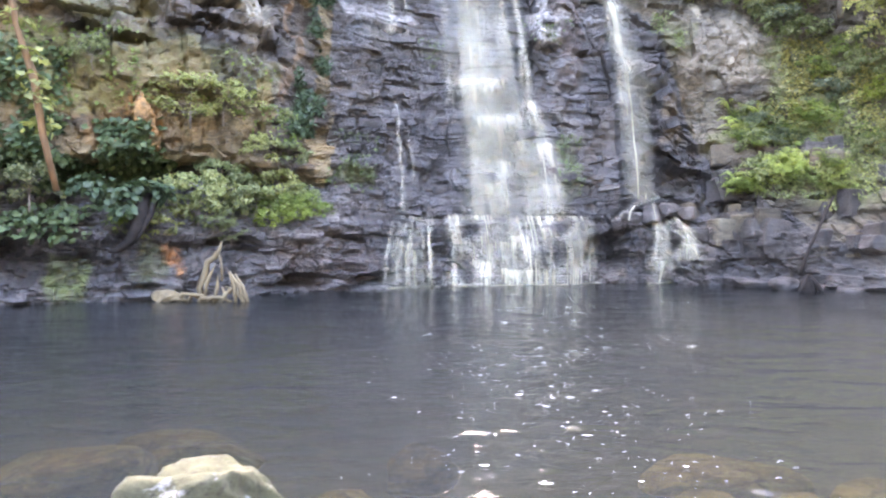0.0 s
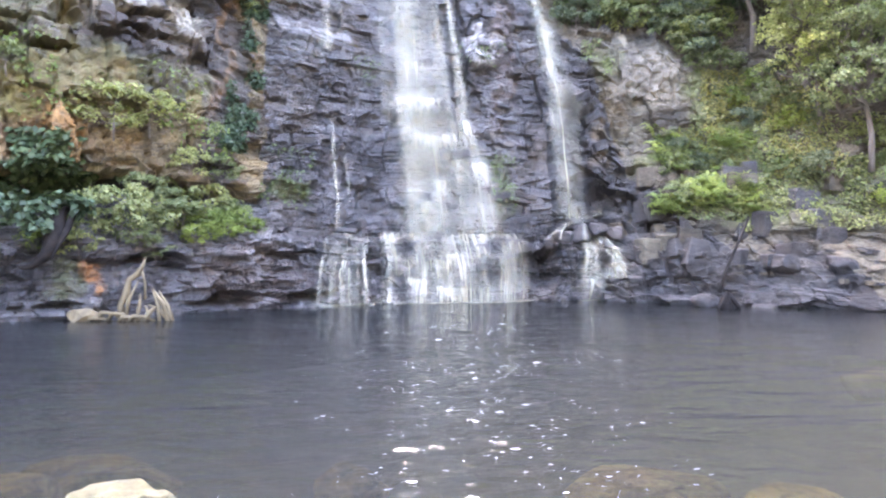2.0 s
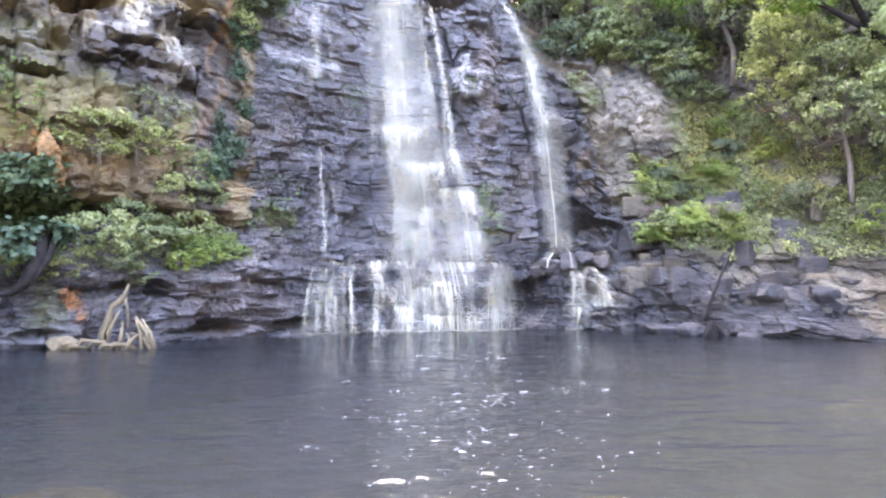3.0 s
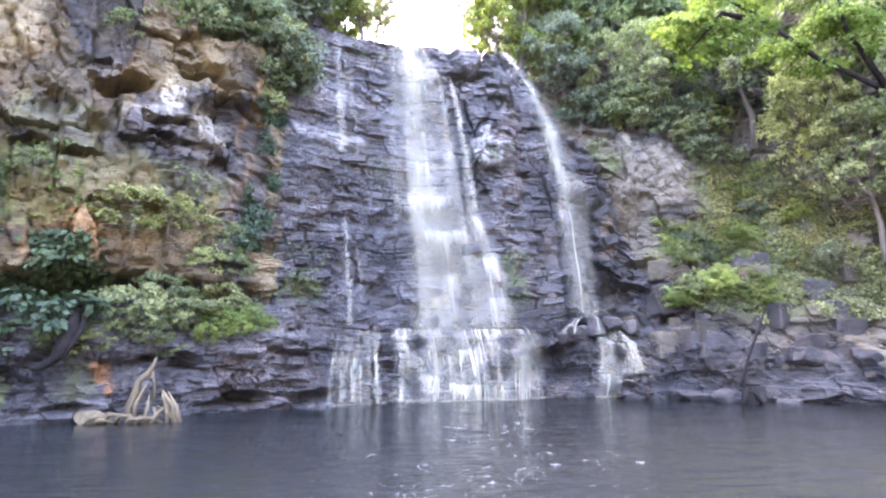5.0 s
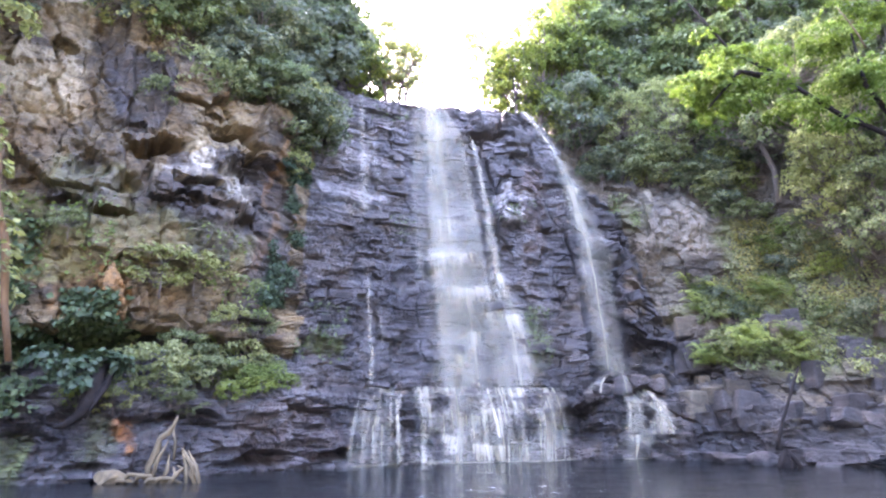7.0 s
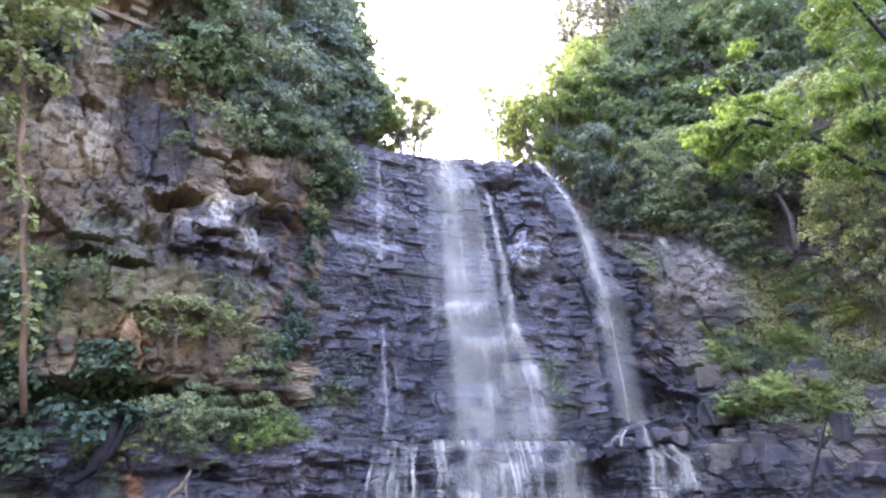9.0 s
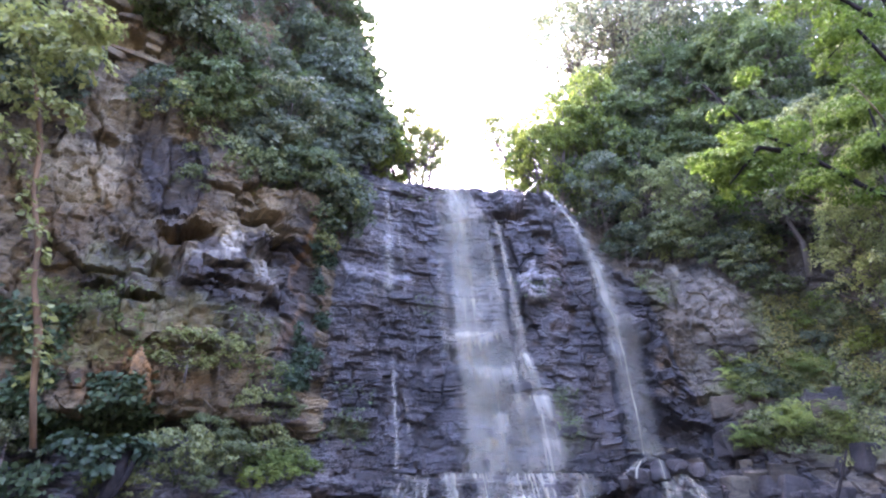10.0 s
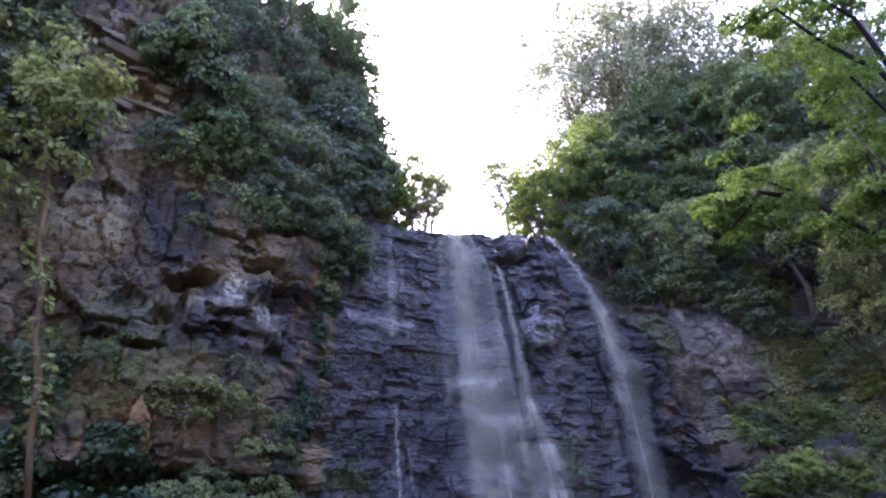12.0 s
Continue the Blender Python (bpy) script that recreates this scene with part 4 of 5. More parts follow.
run_off = new("waterfall")
tagged(run_off, "white water parting over a rounded boulder", "waterfall")
ribbon([(7.45, 21.75, 3.05), (7.0, 21.7, 2.85), (6.6, 21.7, 2.75), (6.3, 21.65, 2.5), (6.0, 21.6, 2.25)], [0.04, 0.06, 0.06, 0.06, 0.05], 1.0, run_off, 0.4)
ribbon([(7.3, 21.75, 2.9), (7.35, 21.65, 2.6), (7.4, 21.6, 2.2)], [0.06, 0.1, 0.14], 2.0, run_off, 0.5)
ribbon([(7.6, 21.75, 3.05), (7.9, 21.75, 3.15), (8.15, 21.8, 3.3)], [0.04, 0.04, 0.01], 3.0, run_off, 0.35)
ribbon([(6.7, 21.7, 2.75), (6.5, 21.62, 2.5), (6.45, 21.58, 2.2)], [0.05, 0.07, 0.05], 4.0, run_off, 0.7)
ribbon([(9.15, 21.35, 0.75), (8.5, 21.4, 0.62), (7.6, 21.4, 0.55), (6.7, 21.45, 0.5)], [0.015, 0.025, 0.03, 0.02], 5.0, run_off, 0.4)
# foam where the falls meet the pool
for x0, x1, wide in ((-2.1, -0.1, 0.045), (0.5, 5.6, 0.06), (7.2, 8.1, 0.045)):
    pts = [(x, float(wall_y(np.array([x]), np.array([0.05]))[0]) - 0.12 + 0.05 * math.sin(x * 9), 0.02) for x in np.linspace(x0, x1, 14)]
    ribbon(pts, [wide * (0.5 + 0.5 * abs(math.sin(k * 1.7))) for k in range(14)], x0, run_off, 0.6)

# ---- rocks ----
def boulder_mesh(name, size, material, seed, rough=0.18, cuts=3, flat=0.0):
    """An angular stone: a cut-down sphere with planed faces and worn edges."""
    rng = np.random.default_rng(seed)
    bm = bmesh.new()
    bmesh.ops.create_icosphere(bm, subdivisions=cuts, radius=1.0)
    planes = rng.normal(size=(11, 3))
    planes /= np.linalg.norm(planes, axis=1)[:, None]
    planes[0] = (0, 0, 1)
    depth = rng.uniform(0.55, 0.9, 11)
    v = np.array([p.co for p in bm.verts])
    for pl, dd in zip(planes, depth):
        over = np.clip(v @ pl - dd, 0, None)
        v = v - 0.92 * over[:, None] * pl
    v = v * (1 + rough * fbm(v[:, 0] * 1.7 + seed, v[:, 1] * 1.7 + v[:, 2], float(seed), 4))[:, None]
    for p, co in zip(bm.verts, v):
        p.co = co * np.array(size)
    me = bpy.data.meshes.new(name)
    bm.to_mesh(me)
    bm.free()
    me.materials.append(material)
    me.polygons.foreach_set("use_smooth", np.full(len(me.polygons), cuts > 3))
    return me


near_rock = new("bank_boulder", boulder_mesh("bank_boulder", (0.46, 0.36, 0.4), LICHEN, 4, 0.42, 5))
near_rock.matrix_world = pose(-1.38, 3.5, 0.0, 4, -3, 10)
tagged(near_rock, "pale lichen-covered boulder standing in the shallows", "boulder")
for k, (x, y, z, sx, sy, sz, turn) in enumerate([(-2.85, 4.55, -0.19, 0.75, 0.4, 0.24, 15), (-2.2, 5.35, -0.31, 0.85, 0.5, 0.28, -10), (-0.2, 5.2, -0.36, 0.35, 0.3, 0.28, 30), (2.3, 5.1, -0.47, 0.75, 0.4, 0.28, 5), (2.45, 4.1, -0.33, 0.35, 0.3, 0.26, 40),
                                                 (-0.65, 4.3, -0.42, 0.5, 0.35, 0.25, 70), (1.9, 4.3, -0.42, 0.4, 0.35, 0.25, 0), (3.1, 4.3, -0.35, 0.5, 0.4, 0.28, 25), (7.3, 8.4, -0.25, 0.8, 0.5, 0.25, 10), (-3.4, 4.0, -0.25, 0.5, 0.35, 0.22, 0)]):
    ob = new("submerged_stone", boulder_mesh("submerged_stone", (sx, sy, sz), BED_ROCK, 20 + k, 0.15, 3))
    ob.matrix_world = pose(x, y, z, 0, 0, turn)
    tagged(ob, "ochre algae-coated stone under shallow water", "stone", "stones in the shallows")


# ---- plants ----
def tree_parts(seed, height, spread, clumps, per, leaf, leaf_mat, bark, crown_from=0.35, lean=0.0, clump=0.32, droop=0.3, girth=0.022):
    """Meshes of one tree: trunk with limbs, and a crown of leaf clumps round the limbs' ends."""
    rng = np.random.default_rng(seed)
    h0 = height * crown_from
    r0 = girth * height
    top = np.array([lean * height, rng.uniform(-0.08, 0.08) * height, height * 0.9])
    spine = [np.array([0, 0, -0.3]), np.array([0.02, 0.01, h0 * 0.5]), np.array([lean * h0 * 0.9 + 0.03, 0.02, h0])]
    spine += [np.array([lean * z, 0, z]) + rng.normal(size=3) * 0.03 * height * np.array([1, 1, 0]) for z in np.linspace(h0, height * 0.85, 4)[1:]]
    runs, limbs = [(spine, np.linspace(r0, r0 * 0.2, len(spine)))], []
    centres, outs = [], []
    for k in range(clumps):
        a = rng.uniform(0, 2 * math.pi)
        zf = rng.uniform(0, 1) ** 0.8
        z = h0 + (height - h0) * zf
        r = spread * (0.35 + 0.65 * rng.uniform() ** 0.5) * math.sin(math.pi * (0.18 + 0.74 * zf)) ** 0.7
        c = np.array([lean * z + r * math.cos(a), r * math.sin(a), z])
        src = spine[min(len(spine) - 1, 2 + int(3 * zf))]
        sway = rng.normal(size=(2, 3)) * 0.035 * height
        p1, p2 = src * 0.67 + c * 0.33 + sway[0] + np.array([0, 0, -0.04 * height]), src * 0.33 + c * 0.67 + sway[1] + np.array([0, 0, -0.05 * height])
        limbs.append(([src, p1, p2, c], [r0 * 0.35, r0 * 0.24, r0 * 0.14, r0 * 0.05]))
        pts, q = spray(rng, c, clump * spread * rng.uniform(0.65, 1.35), per)
        centres.append(pts)
        outs.append(q)
    centres, outs = np.concatenate(centres), np.concatenate(outs)
    return tubes_mesh("trunk", runs, bark, 7), tubes_mesh("branch", limbs, bark, 3), leaves_mesh("crown", centres, leaf, leaf_mat, rng, droop, out=outs)


def tree(name, parts, m, label, category="tree", group=""):
    base = new(name)
    stem = part("trunk" if name != "shrub" else "stem", parts[0], base)
    part("branch" if name != "shrub" else "twig", parts[1], stem)
    part("crown" if name != "shrub" else "foliage", parts[2], base)
    base.matrix_world = m
    return tagged(base, label, category, group)


BROAD = [tree_parts(40 + k, 5.0, 2.0, 36, 96, 0.2, LEAF, BARK, 0.3, clump=0.27) for k in range(3)]
BROAD_DARK = [tree_parts(50 + k, 5.0, 2.1, 38, 92, 0.2, LEAF_DARK, BARK, 0.25, clump=0.27) for k in range(3)]
GUM = [tree_parts(60 + k, 8.0, 2.8, 44, 150, 0.115, LEAF_GREY, BARK, 0.35, 0.1, 0.3, 0.7, 0.014) for k in range(2)]
SHRUB = [tree_parts(70 + k, 1.25, 1.0, 20, 80, 0.105, LEAF_OLIVE, BARK, 0.15, 0.1 * (k - 1), 0.26) for k in range(3)]
SHRUB_DARK = [tree_parts(80 + k, 1.5, 0.9, 26, 80, 0.1, LEAF_DARK, BARK, 0.15) for k in range(2)]
SHRUB_BRIGHT = [tree_parts(90 + k, 1.2, 0.9, 24, 80, 0.1, LEAF_BRIGHT, BARK, 0.1) for k in range(2)]

prng = np.random.default_rng(77)


def slope_spot(x, s):
    y, z = profile(np.array([x]), np.array([s]))
    return float(y[0]), float(z[0])


def put(kind, meshes, x, y, z, size, label, group="", name="tree", category="tree", tilt=0.0):
    tree(name, meshes[int(prng.integers(len(meshes)))], pose(x, y, z, prng.uniform(-6, 6) + tilt, prng.uniform(-6, 6), prng.uniform(0, 360)) @ Matrix.Diagonal((size, size, size * prng.uniform(0.85, 1.15), 1)), label, category, group)


VINED = [tree_parts(120 + k, 6.5, 1.15, 54, 150, 0.14, LEAF_BRIGHT, BARK, 0.03, 0.0, 0.42, 0.8) for k in range(2)]
SAPLING = [tree_parts(130 + k, 5.5, 1.1, 40, 130, 0.105, LEAF_OLIVE, BARK, 0.4, 0.05, 0.26) for k in range(2)]
# wooded slope over the left buttress
for k in range(56):
    x = prng.uniform(-15, -3.9)
    s = prng.uniform(8.0, 10.0) if x < -6.5 else prng.uniform(7.5, 10.0)
    y, z = slope_spot(x, s)
    if -12.8 < x < -9.3 and z < 20.5:
        continue
    if k % 3:
        put("dark", BROAD_DARK, x, y + 0.3, z - 0.4, prng.uniform(0.5, 0.8), "dense dark green broadleaf tree on the steep slope", "trees over the left cliff", tilt=12)
    else:
        put("mid", BROAD, x, y + 0.3, z - 0.4, prng.uniform(0.45, 0.75), "mid-green broadleaf tree on the steep slope", "trees over the left cliff", tilt=12)
# growth hanging on the face over the buttress, but for the bare ledges and the pale face
HANGING = [tree_parts(140 + k, 2.2, 1.35, 26, 105, 0.155, LEAF if k == 1 else LEAF_DARK, BARK, 0.08, 0.0, 0.28, 0.7) for k in range(4)]
FACE_LEFT = P_left[LEFT_S[LEFT_S >= 4] >= 6.4]
placed = 0
while placed < 70:
    i, j = int(prng.integers(FACE_LEFT.shape[0])), int(prng.integers(FACE_LEFT.shape[1]))
    x, y, z = (float(v) for v in FACE_LEFT[i, j])
    low = np.interp(x, [-14, -11.5, -10.5, -9.6, -9.0, -7.0, -5.5, -4.6, -3.9], [9.6, 10.4, 15.6, 15.6, 11.6, 12.0, 12.7, 11.6, 10.5])
    if z < low or z > 24 or x < -14 or (-12.9 < x < -9.2 and 14.0 < z < 19.6):
        continue
    placed += 1
    size = prng.uniform(0.55, 1.05) if z < 14 else prng.uniform(0.8, 1.35)
    tree("shrub", HANGING[placed % 4], pose(x, y + 0.15, z - 0.5, prng.uniform(15, 45), prng.uniform(-12, 12), 0) @ pose(0, 0, 0, 0, 0, prng.uniform(0, 360)) @ Matrix.Scale(size, 4), "dark green shrub hanging from the cliff face", "shrub", "shrubs hanging on the left cliff")
# wooded slope on the right
for k in range(70):
    x = prng.uniform(6.4, 21)
    s = prng.uniform(8.6 if 8 < x < 12.6 else 7.8, 10.0)
    y, z = slope_spot(x, s)
    if k % 3:
        put("mid", BROAD, x, y, z - 0.4, prng.uniform(0.45, 0.8), "mid-green broadleaf tree on the steep slope", "trees over the right cliff", tilt=10)
    else:
        put("dark", BROAD_DARK, x, y, z - 0.4, prng.uniform(0.45, 0.8), "dense dark green broadleaf tree on the steep slope", "trees over the right cliff", tilt=10)
# the ridges behind
for k in range(22):
    x, d = (prng.uniform(10.5, 24), prng.uniform(9, 17)) if k % 2 else (prng.uniform(-18, -5.5), prng.uniform(8, 13))
    y = float(np.interp(x, FOOT_X, FOOT_Y)) + d
    z = float(ground_height(np.array([x]), np.array([y]))[0])
    put("dark", BROAD_DARK, x, y, z - 0.3, prng.uniform(0.8, 1.2), "dark green tree on the ridge", "trees on the ridge")
for k in range(16):
    x, y = prng.uniform(11, 22), prng.uniform(26, 34)
    z = float(ground_height(np.array([x]), np.array([y]))[0])
    put("mid", BROAD, x, y, z - 0.3, prng.uniform(0.8, 1.2), "mid-green tree on the ridge", "trees on the ridge")
for k in range(9):
    x = prng.uniform(12.5, 18.5)
    y, z = slope_spot(x, prng.uniform(9.0, 10.0))
    put("mid", BROAD, x, y, z - 0.4, prng.uniform(0.8, 1.1), "mid-green broadleaf tree on the steep slope", "trees over the right cliff", tilt=10)
# trees behind the lip
for x, y, z, size in [(-6.0, 27, 14, 1.5), (-4.8, 28.5, 14.5, 1.1), (-3.4, 26, 14.6, 0.95), (-2.6, 26.4, 14.6, 0.6), (-1.7, 27.6, 14.6, 0.55), (-4.2, 25.5, 15.2, 1.1), (8.9, 28.5, 15, 1.4), (7.6, 29.5, 15, 1.15)]:
    put("mid", BROAD, x, y, z, size, "sunlit green tree at the head of the falls", "trees at the head of the falls")
for x, y, z, size in [(4.9, 27.6, 14.8, 0.95), (6.0, 27.2, 14.8, 0.9), (7.3, 27.4, 14.8, 0.95), (4.5, 28.6, 14.6, 0.75), (8.5, 27.8, 15.2, 1.1)]:
    put("vined", VINED, x, y, z, size, "tree draped with dense climbing vines", "vine-draped trees at the head of the falls")
LIME = [tree_parts(160, 3.6, 1.1, 34, 130, 0.13, LEAF_BRIGHT, BARK, 0.12, clump=0.3)]
for x, y, z, size in [(-2.3, 25.6, 14.5, 0.85), (-2.9, 25.2, 14.7, 0.7)]:
    put("lime", LIME, x, y, z, size, "bushy yellow-green tree at the brink of the falls", "bushy trees at the brink")
for x, y, z, size in [(-1.3, 26.5, 14.6, 1.05), (-0.45, 26.6, 14.6, 0.75), (-0.9, 27.4, 14.6, 1.0), (-2.0, 27.5, 14.6, 0.9), (3.9, 30, 15.5, 1.05)]:
    put("sapling", SAPLING, x, y, z, size, "thin open sapling against the sky", "saplings at the head of the falls")
TALL = [tree_parts(150 + k, 11.0, 3.2, 56, 160, 0.2, LEAF_DARK if k else LEAF, BARK, 0.3, clump=0.25) for k in range(2)]
for x, y, z, size in [(11.0, 29.5, 17.5, 0.75), (12.8, 29.5, 18.5, 0.75), (14.6, 30.5, 19, 0.75), (16.5, 29.5, 19, 0.75), (18.5, 30, 20, 0.8), (17.5, 32, 20.5, 0.75), (20.5, 29, 20.5, 0.95), (22.5, 29, 20.5, 1.1)]:
    put("tall", TALL, x, y, z, size, "tall dark green forest tree on the ridge", "tall trees on the ridge")
for x, y, z, size in [(9.6, 34, 18, 1.9), (11.6, 35, 19, 2.15), (14.0, 35.5, 20, 2.25), (16.5, 36, 20, 2.35), (19, 36, 20, 2.4), (13.0, 33.5, 19, 2.0), (21.5, 36, 20, 2.4)]:
    put("gum", GUM, x, y, z, size, "tall open grey-green gum tree against the sky", "gum trees")


# ---- undergrowth, rocks and wood of the gorge ----
def shrubs(spots, meshes, label, group, name="shrub", category="shrub"):
    for x, y, z, size in spots:
        put("", meshes, x, y, z, size, label, group, name, category)


def on_foot(x, back, z):
    return x, float(np.interp(x, FOOT_X, FOOT_Y)) + back, z


# bushes on the ledge under the buttress
shrubs([(*on_foot(x, b, z), size) for x, b, z, size in [(-7.9, 0.5, 1.7, 0.7), (-7.3, 0.7, 2.1, 0.75), (-6.7, 0.5, 2.05, 1.0), (-6.0, 0.7, 2.4, 0.9), (-5.4, 0.5, 2.15, 0.8), (-6.3, 0.15, 1.8, 0.6), (-5.7, 0.9, 2.6, 0.7), (-5.9, 0.15, 1.5, 0.45), (-7.4, 0.2, 1.6, 0.5), (-5.0, 1.0, 2.6, 0.75), (-4.5, 1.0, 2.5, 0.65), (-5.6, 1.2, 3.0, 0.7), (-6.4, 1.0, 3.0, 0.7)]],
       SHRUB, "leafy light green bush on the rock ledge", "bushes on the ledge")
shrubs([(*on_foot(x, b, z), size) for x, b, z, size in [(-4.9, 0.6, 2.25, 0.6), (-4.4, 0.7, 2.2, 0.55), (-5.1, 0.2, 1.9, 0.4), (-8.2, 0.4, 1.7, 0.55), (-4.7, 0.2, 2.0, 0.4), (-4.1, 0.7, 2.3, 0.55), (-3.8, 0.8, 2.2, 0.45), (-4.3, 0.35, 2.1, 0.45)]],
       SHRUB_BRIGHT, "low yellow-green bush on the rock ledge", "bushes on the ledge")
shrubs([(*on_foot(x, b, z), size) for x, b, z, size in [(-6.9, 0.65, 4.85, 1.0), (-6.2, 0.7, 5.0, 0.85), (-8.9, 0.5, 6.0, 0.55), (-5.0, 0.9, 4.9, 0.5), (-5.3, 0.5, 3.7, 0.6), (-4.6, 0.8, 3.7, 0.6)]],
       SHRUB, "small green bush rooted in the rock face", "bushes on the rock face")
shrubs([(*on_foot(x, b, z), size) for x, b, z, size in [(-10.0, 0.3, 2.4, 0.7), (-10.6, 0.2, 2.2, 0.9)]],
       SHRUB_DARK, "dark glossy climber massed on the ledge", "climbers on the ledge")
shrubs([(*on_foot(x, b, z), size) for x, b, z, size in [(-7.0, 1.6, 11.2, 1.2), (-6.0, 1.7, 10.9, 1.3), (-5.2, 1.9, 10.6, 1.2), (-4.6, 2.1, 10.2, 1.1), (-4.4, 2.4, 9.4, 0.8), (-7.7, 1.3, 10.4, 0.7), (-4.3, 2.6, 11.5, 1.3), (-3.9, 4.0, 12.6, 1.2), (-8.6, 1.4, 12.6, 1.2)]],
       SHRUB, "olive green shrub hanging over the cliff", "shrubs over the cliff")

placed = 0
while placed < 46:
    i, j = int(prng.integers(P_right.shape[0])), int(prng.integers(P_right.shape[1]))
    x, y, z = (float(v) for v in P_right[i, j])
    if not (10.8 < x < 18 and 3.2 < z < 9.5) or (x < 13.2 and z > 6.6):
        continue
    placed += 1
    put("", (SHRUB, SHRUB_BRIGHT, SHRUB, SHRUB_DARK)[placed % 4], x, y + 0.1, z - 0.25, prng.uniform(0.4, 0.85), "leafy green shrub on the steep bank", "shrubs on the right bank", "shrub", "shrub", tilt=18)
for k in range(18):
    x = prng.uniform(7.8, 13.5)
    y, z = slope_spot(x, prng.uniform(7.9, 8.3) if 8.2 < x < 12.4 else prng.uniform(7.2, 7.9))
    put("", SHRUB if k % 3 else SHRUB_DARK, x, y - 0.1, z - 0.3, prng.uniform(0.8, 1.4), "olive green shrub hanging over the rock wall", "shrubs over the right wall", "shrub", "shrub")


def creeper(name, P, boxes, count, leaf, material, label, seed, out=0.06, category="creeper"):
    """Leaves close on the rock inside boxes of x, z (lo, hi each)."""
    rng = np.random.default_rng(seed)
    flat = P.reshape(-1, 3)
    pts = []
    for x0, x1, z0, z1, share in boxes:
        inside = flat[(flat[:, 0] > x0) & (flat[:, 0] < x1) & (flat[:, 2] > z0) & (flat[:, 2] < z1)]
        keep = inside[vnoise(inside[:, 0] * 2.5, inside[:, 2] * 1.5, seed) > -0.12]
        pts.append(keep[rng.integers(0, len(keep), int(count * share))])
    c = np.concatenate(pts) + rng.normal(size=(int(sum(len(p) for p in pts)), 3)) * np.array([0.05, 0.03, 0.05])
    c[:, 1] -= out + rng.uniform(0, 0.12, len(c))
    face = np.broadcast_to(np.array([-0.15, -0.8, 0.25]), c.shape)
    ob = new(name, leaves_mesh(name, c, leaf, material, rng, 0.9, 0.36, face, 0.55))
    return tagged(ob, label, category, kind="stuff")


creeper("ivy", P_left, [(-4.6, -3.9, 4.4, 7.0, 0.35), (-4.4, -3.9, 6.5, 10.0, 0.35), (-4.2, -3.86, 9.0, 13.0, 0.3)], 4200, 0.14, IVY, "dark green ivy climbing the corner of the cliff", 3)
creeper("ivy", np.concatenate([P_left.reshape(-1, 3), P_low.reshape(-1, 3)]), [(-11, -7.7, 2.9, 4.7, 0.75), (-10.5, -8.8, 1.6, 2.8, 0.1), (-11.5, -9.6, 3.8, 6.5, 0.15)], 4600, 0.21, IVY, "dark glossy ivy hanging from the ledge", 5, 0.15)
creeper("moss_and_herbs", P_left, [(-10.5, -8.0, 5.0, 7.2, 0.5), (-7.2, -5, 5.0, 7.0, 0.15), (-5.6, -4.4, 4.5, 5.4, 0.2)], 900, 0.12, LEAF_BRIGHT, "yellow-green herbs in the cracks of the cliff", 7, 0.03, "herbs")
creeper("moss_and_herbs", P_mid, [(-3.8, -2.2, 3.2, 5.2, 0.4), (4.2, 5.2, 3.0, 5.5, 0.25), (3.0, 5.0, 9.0, 10.0, 0.15), (-0.9, 0.0, 8.0, 9.2, 0.1), (-2, 0.2, 13.4, 14.2, 0.1)], 700, 0.11, LEAF, "green herbs in the cracks of the wet wall", 9, 0.02, "herbs")
creeper("moss_and_herbs", P_right, [(12.4, 15.5, 4.5, 9.0, 0.9), (11.6, 13.0, 5.4, 6.6, 0.1)], 7000, 0.1, LEAF_DRY, "dry olive undergrowth on the steep bank", 11, 0.03, "undergrowth")
creeper("moss_and_herbs", P_right, [(10.8, 14.0, 4.9, 6.4, 0.3), (11.5, 16.0, 3.0, 4.6, 0.3), (10.2, 12.6, 3.0, 4.2, 0.12), (8.4, 9.4, 9.0, 10.6, 0.06), (12.0, 15.5, 4.5, 8.5, 0.3)], 6000, 0.11, LEAF_OLIVE, "low green undergrowth on the rock ledges", 13, 0.03, "undergrowth")

creeper("moss_and_herbs", P_right, [(12.6, 17.5, 2.6, 6.5, 0.75), (11.2, 13.0, 3.2, 4.6, 0.25)], 8000, 0.11, LEAF_OLIVE, "green undergrowth over the steep bank", 17, 0.05, "undergrowth")


def fern_mesh(seed, material):
    """A rosette of arching fronds with paired leaflets."""
    rng = np.random.default_rng(seed)
    verts, faces = [], []
    for k in range(11):
        a = 2 * math.pi * (k + rng.uniform(-0.3, 0.3)) / 11
        length, rise = rng.uniform(0.55, 0.9), rng.uniform(0.35, 0.8)
        side = np.array([-math.sin(a), math.cos(a), 0])
        for i in range(12):
            f = (i + 1) / 12
            p = np.array([math.cos(a) * length * f, math.sin(a) * length * f, rise * math.sin(f * 2.2) * 0.8])
            w = 0.2 * math.sin(math.pi * min(1, 0.15 + 0.85 * f)) + 0.02
            fwd = np.array([math.cos(a), math.sin(a), 0.1]) * 0.07
            for sgn in (-1, 1):
                b = len(verts)
                tip = p + sgn * side * w + fwd * 0.7 - np.array([0, 0, 0.05])
                verts += [p - fwd * 0.4, p + fwd * 0.4, tip]
                faces.append((b, b + 1, b + 2))
    return mesh_of("fronds", verts, faces, material)


